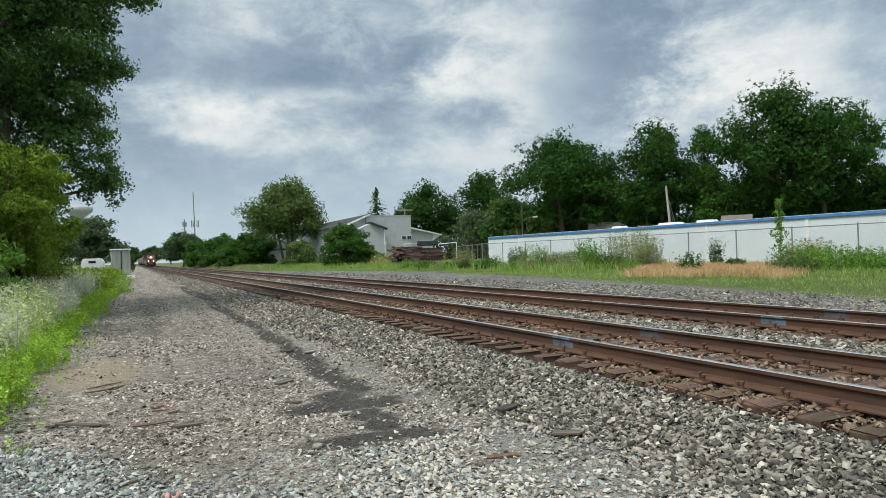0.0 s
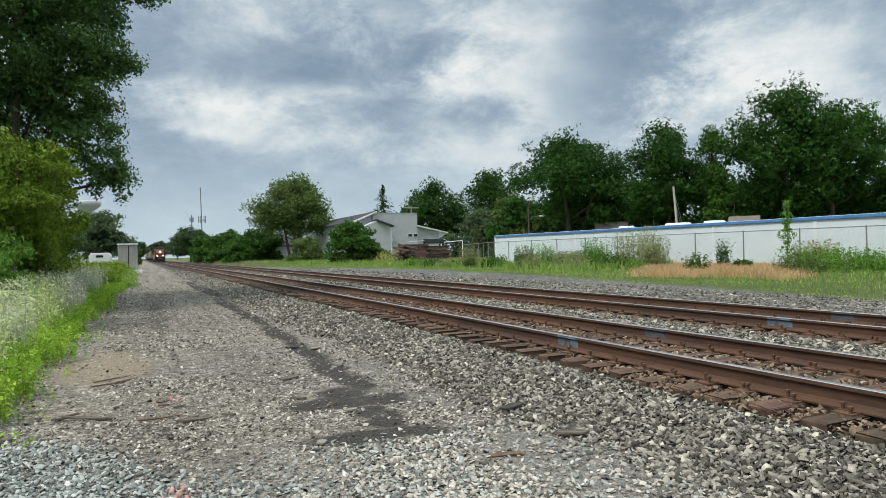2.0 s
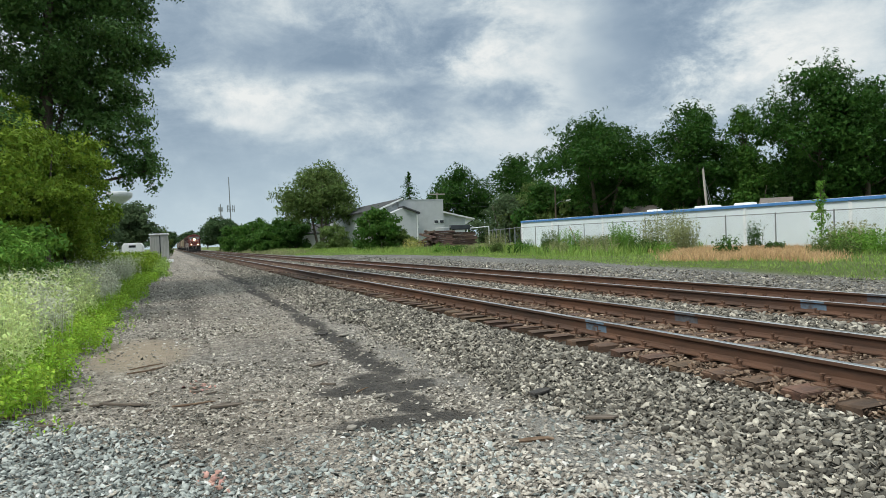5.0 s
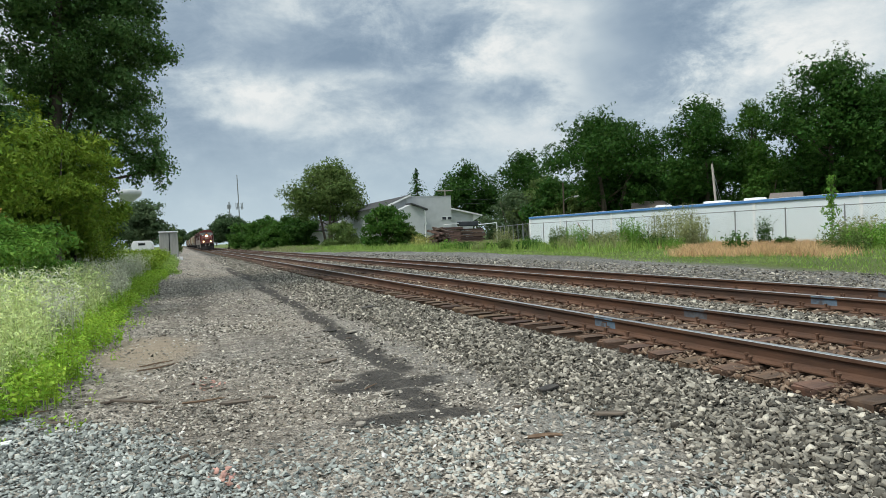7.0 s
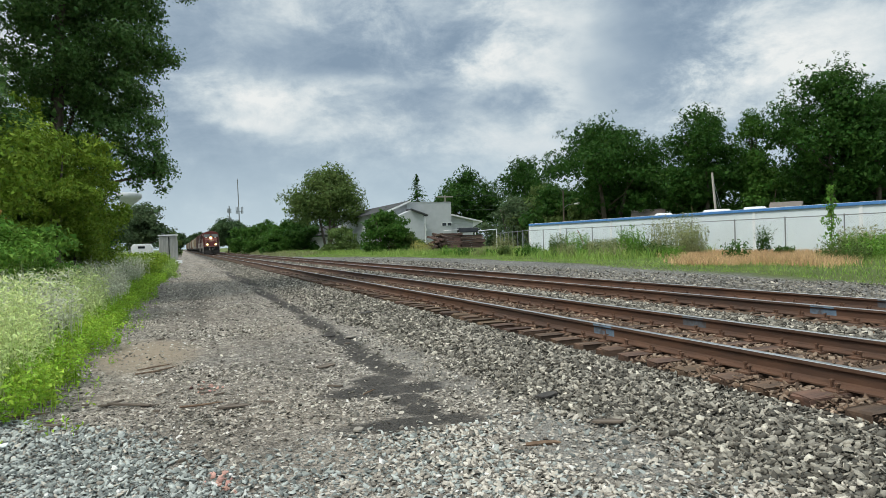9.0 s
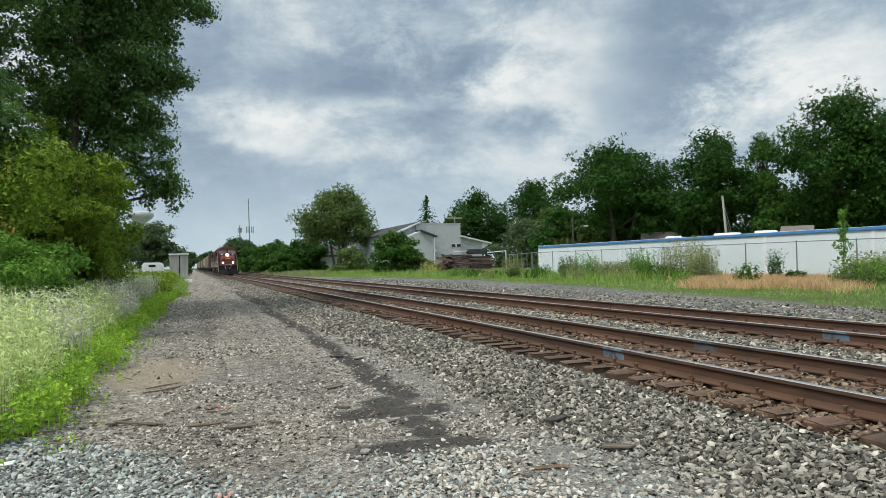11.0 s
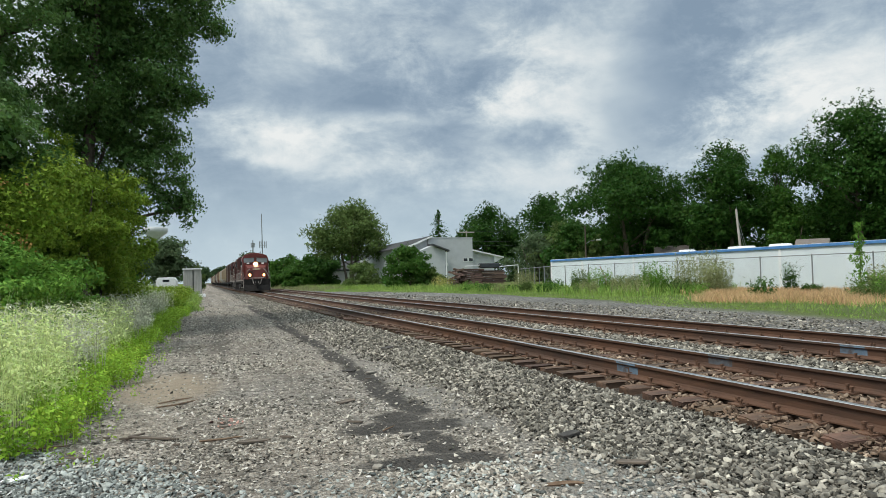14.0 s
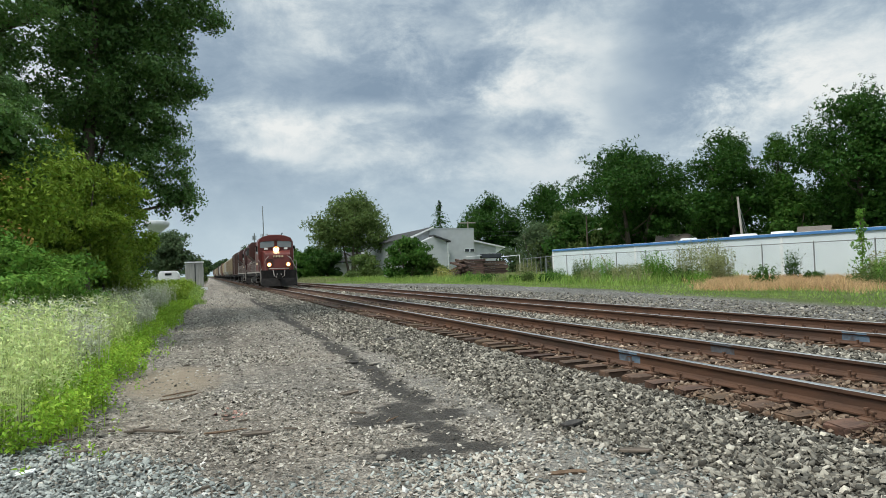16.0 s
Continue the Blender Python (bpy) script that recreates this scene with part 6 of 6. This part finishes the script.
    # lamps
    housing = part("headlight", Geo().box(-0.30, 2.60, 3.20, 0.30, 2.94, 3.54), paint, e, "red headlight housing")
    if lit:
        # glowing disc added as the halo, wider than the lamps
        part("lamp_bowl", Geo().tube([(0, 2.585, 3.36), (0, 2.598, 3.36)], 0.27, 18), LAMP_HALO, housing, "added orange glow halo round the headlight")
        for s in (-1, 1):
            part("lamp", Geo().tube([(s * 0.11, 2.54, 3.36), (s * 0.11, 2.60, 3.36)], 0.13, 14), LAMP_ON, housing, "glowing warm headlight")
    for s in (-1, 1):
        d = part("ditch_light", Geo().tube([(s * 0.80, 0.62, 1.98), (s * 0.80, 0.85, 1.98)], 0.16, 12).box(s * 0.80 - 0.08, 0.66, 1.5, s * 0.80 + 0.08, 0.8, 1.84), BLACK, e)
        if lit:
            part("lamp_bowl", Geo().tube([(s * 0.80, 0.605, 1.98), (s * 0.80, 0.618, 1.98)], 0.20, 16), LAMP_HALO, d, "added orange glow halo round the ditch light")
        part("lamp", Geo().tube([(s * 0.80, 0.58, 1.98), (s * 0.80, 0.60, 1.98)], 0.13, 14), DITCH_ON if lit else CAB_GLASS, d, "glowing warm ditch light" if lit else "dark ditch light")
    # hood, radiator and machinery behind the cab
    # darker than the cab: grime plus flank shade put into the colour
    shaded_side_paint = RED_DARK
    part("blower_box", Geo().prism([(-1.35, 1.39), (1.35, 1.39), (1.35, 3.9), (0.9, 4.5), (-0.9, 4.5), (-1.35, 3.9)], "y", 5.91, 8.4), shaded_side_paint, e, bevel=0.04)
    part("hood", Geo().prism([(-0.92, 1.39), (0.92, 1.39), (0.92, 4.0), (0.7, 4.35), (-0.7, 4.35), (-0.92, 4.0)], "y", 8.41, 16.4), shaded_side_paint, e, bevel=0.03)
    for s in (-1, 1):
        for k in range(6):
            part("hood_door", Geo().box(s * 0.921, 8.7 + 1.25 * k, 1.6, s * 0.945, 9.8 + 1.25 * k, 3.7), shaded_side_paint, e)
        part("intake_grille", Geo().box(s * 1.351, 6.2, 2.4, s * 1.375, 8.1, 3.6), BLACK, e)
        part("radiator_grille", Geo().box(s * 1.51, 16.9, 3.3, s * 1.53, 20.3, 4.1), BLACK, e)
    part("radiator", Geo().prism([(-0.93, 1.39), (0.93, 1.39), (0.93, 2.7), (1.5, 3.2), (1.5, 4.3), (1.2, 4.65), (-1.2, 4.65), (-1.5, 4.3), (-1.5, 3.2), (-0.93, 2.7)], "y", 16.41, 20.8), shaded_side_paint, e, bevel=0.03)
    part("exhaust", Geo().box(-0.35, 11.5, 4.35, 0.35, 12.6, 4.62), BLACK, e, bevel=0.04)
    part("fuel_tank", Geo().prism([(-1.45, 0.95), (-1.45, 0.5), (-1.1, 0.22), (1.1, 0.22), (1.45, 0.5), (1.45, 0.95)], "y", 8.2, 13.9), BLACK, e, bevel=0.03)
    truck(e, 4.5, 3, TRUCK_GREY)
    truck(e, L - 4.7, 3, TRUCK_GREY)
    return e


def freight_car(offset, kind, label, low, high):
    L = 17.4
    c = thing("hopper_car" if kind == "hopper" else "boxcar", label, "freight car", "train")
    MOVING.append((c, offset))
    paint = material(label.split(" with")[0].replace(" ", "_"), low, high, 1.2, 0.65, 0.08, dirt=tuple(0.35 * v for v in low), dirt_scale=0.6)
    part("underframe", Geo().box(-1.3, 0.3, 0.95, 1.3, L - 0.3, 1.2), BLACK, c)
    if kind == "hopper":
        part("body", Geo().prism([(-1.2, 1.5), (1.2, 1.5), (1.56, 2.1), (1.56, 4.1), (1.0, 4.62), (-1.0, 4.62), (-1.56, 4.1), (-1.56, 2.1)], "y", 1.0, L - 1.0), paint, c, bevel=0.04)
        for k in range(3):
            y = 2.6 + k * 4.2
            part("hopper_bay", Geo().add([(-1.2, y, 1.5), (1.2, y, 1.5), (1.2, y + 3.7, 1.5), (-1.2, y + 3.7, 1.5), (-0.5, y + 1.4, 0.5), (0.5, y + 1.4, 0.5), (0.5, y + 2.3, 0.5), (-0.5, y + 2.3, 0.5)],
                                         [(0, 1, 2, 3), (4, 7, 6, 5), (0, 4, 5, 1), (1, 5, 6, 2), (2, 6, 7, 3), (3, 7, 4, 0)]), paint, c)
        for s in (-1, 1):
            for k in range(12):
                y = 1.3 + k * 1.33
                part("side_rib", Geo().box(s * 1.561, y, 2.0, s * 1.62, y + 0.08, 4.1), paint, c)
        part("running_board", Geo().box(-0.35, 0.8, 4.66, 0.35, L - 0.8, 4.74), TRUCK_GREY, c)
    else:
        part("body", Geo().prism([(-1.56, 1.2), (1.56, 1.2), (1.56, 4.5), (0.6, 4.75), (-0.6, 4.75), (-1.56, 4.5)], "y", 0.4, L - 0.4), paint, c, bevel=0.04)
        for s in (-1, 1):
            part("sliding_door", Geo().box(s * 1.561, L / 2 - 1.8, 1.3, s * 1.63, L / 2 + 1.8, 4.3), paint, c)
            for k in range(14):
                y = 0.8 + k * 1.19
                if abs(y - L / 2) > 2.0:
                    part("side_post", Geo().box(s * 1.561, y, 1.3, s * 1.61, y + 0.1, 4.4), paint, c)
    end = Geo()
    for s in (-1, 1):
        end.tube([(s * 1.35, 0.3, 1.2), (s * 1.35, 0.3, 4.3)], 0.03, 6)
    part("end_ladder", end, TRUCK_GREY, c)
    part("coupler", Geo().box(-0.15, -0.35, 0.72, 0.15, 0.5, 1.02), BLACK, c)
    truck(c, 2.3, 2, BLACK, 1.75)
    truck(c, L - 2.3, 2, BLACK, 1.75)


def build_train():
    locomotive(0.0, "red and black diesel locomotive with lit headlights", RED, True)
    locomotive(22.9, "grimy dark red diesel locomotive coupled behind the first", RED_DARK, False)
    kinds = [("box", "dark brown boxcar in the train", (0.055, 0.030, 0.024), (0.085, 0.045, 0.035)), ("hopper", "tan covered hopper car in the train", (0.26, 0.215, 0.145), (0.33, 0.275, 0.19)),
             ("hopper", "tan covered hopper car in the train", (0.235, 0.185, 0.12), (0.30, 0.24, 0.16)), ("hopper", "pale grey covered hopper car in the train", (0.36, 0.35, 0.31), (0.44, 0.43, 0.39)),
             ("hopper", "cream covered hopper car in the train", (0.40, 0.34, 0.23), (0.46, 0.40, 0.28)), ("box", "brown boxcar in the train", (0.12, 0.062, 0.042), (0.165, 0.085, 0.058)),
             ("hopper", "tan covered hopper car in the train", (0.26, 0.215, 0.145), (0.33, 0.275, 0.19)), ("hopper", "pale grey covered hopper car in the train", (0.36, 0.36, 0.35), (0.44, 0.44, 0.42))]
    y = 45.9
    for i in range(18):
        freight_car(y, *kinds[i % len(kinds)])
        y += 17.9


build_train()


def train_y(t):
    """Where the front of the train is along the track: it slows a little."""
    r = 16.0 - t
    return 59.8 + 11.6 * r + 0.06 * r * r


def motions():
    for ob, offset in MOVING:
        walk(ob, [(t, pose(TRACKS[0], train_y(t) + offset, RAIL_TOP + 0.004)) for t in (0, 2, 4, 6, 8, 10, 12, 14, 16)])
    for ob, y in WHEELS[:20]:
        walk(ob, [(k / 30, pose(0, y, WHEEL_R, math.degrees((train_y(0) - train_y(k / 30)) / WHEEL_R))) for k in range(481)])


motions()
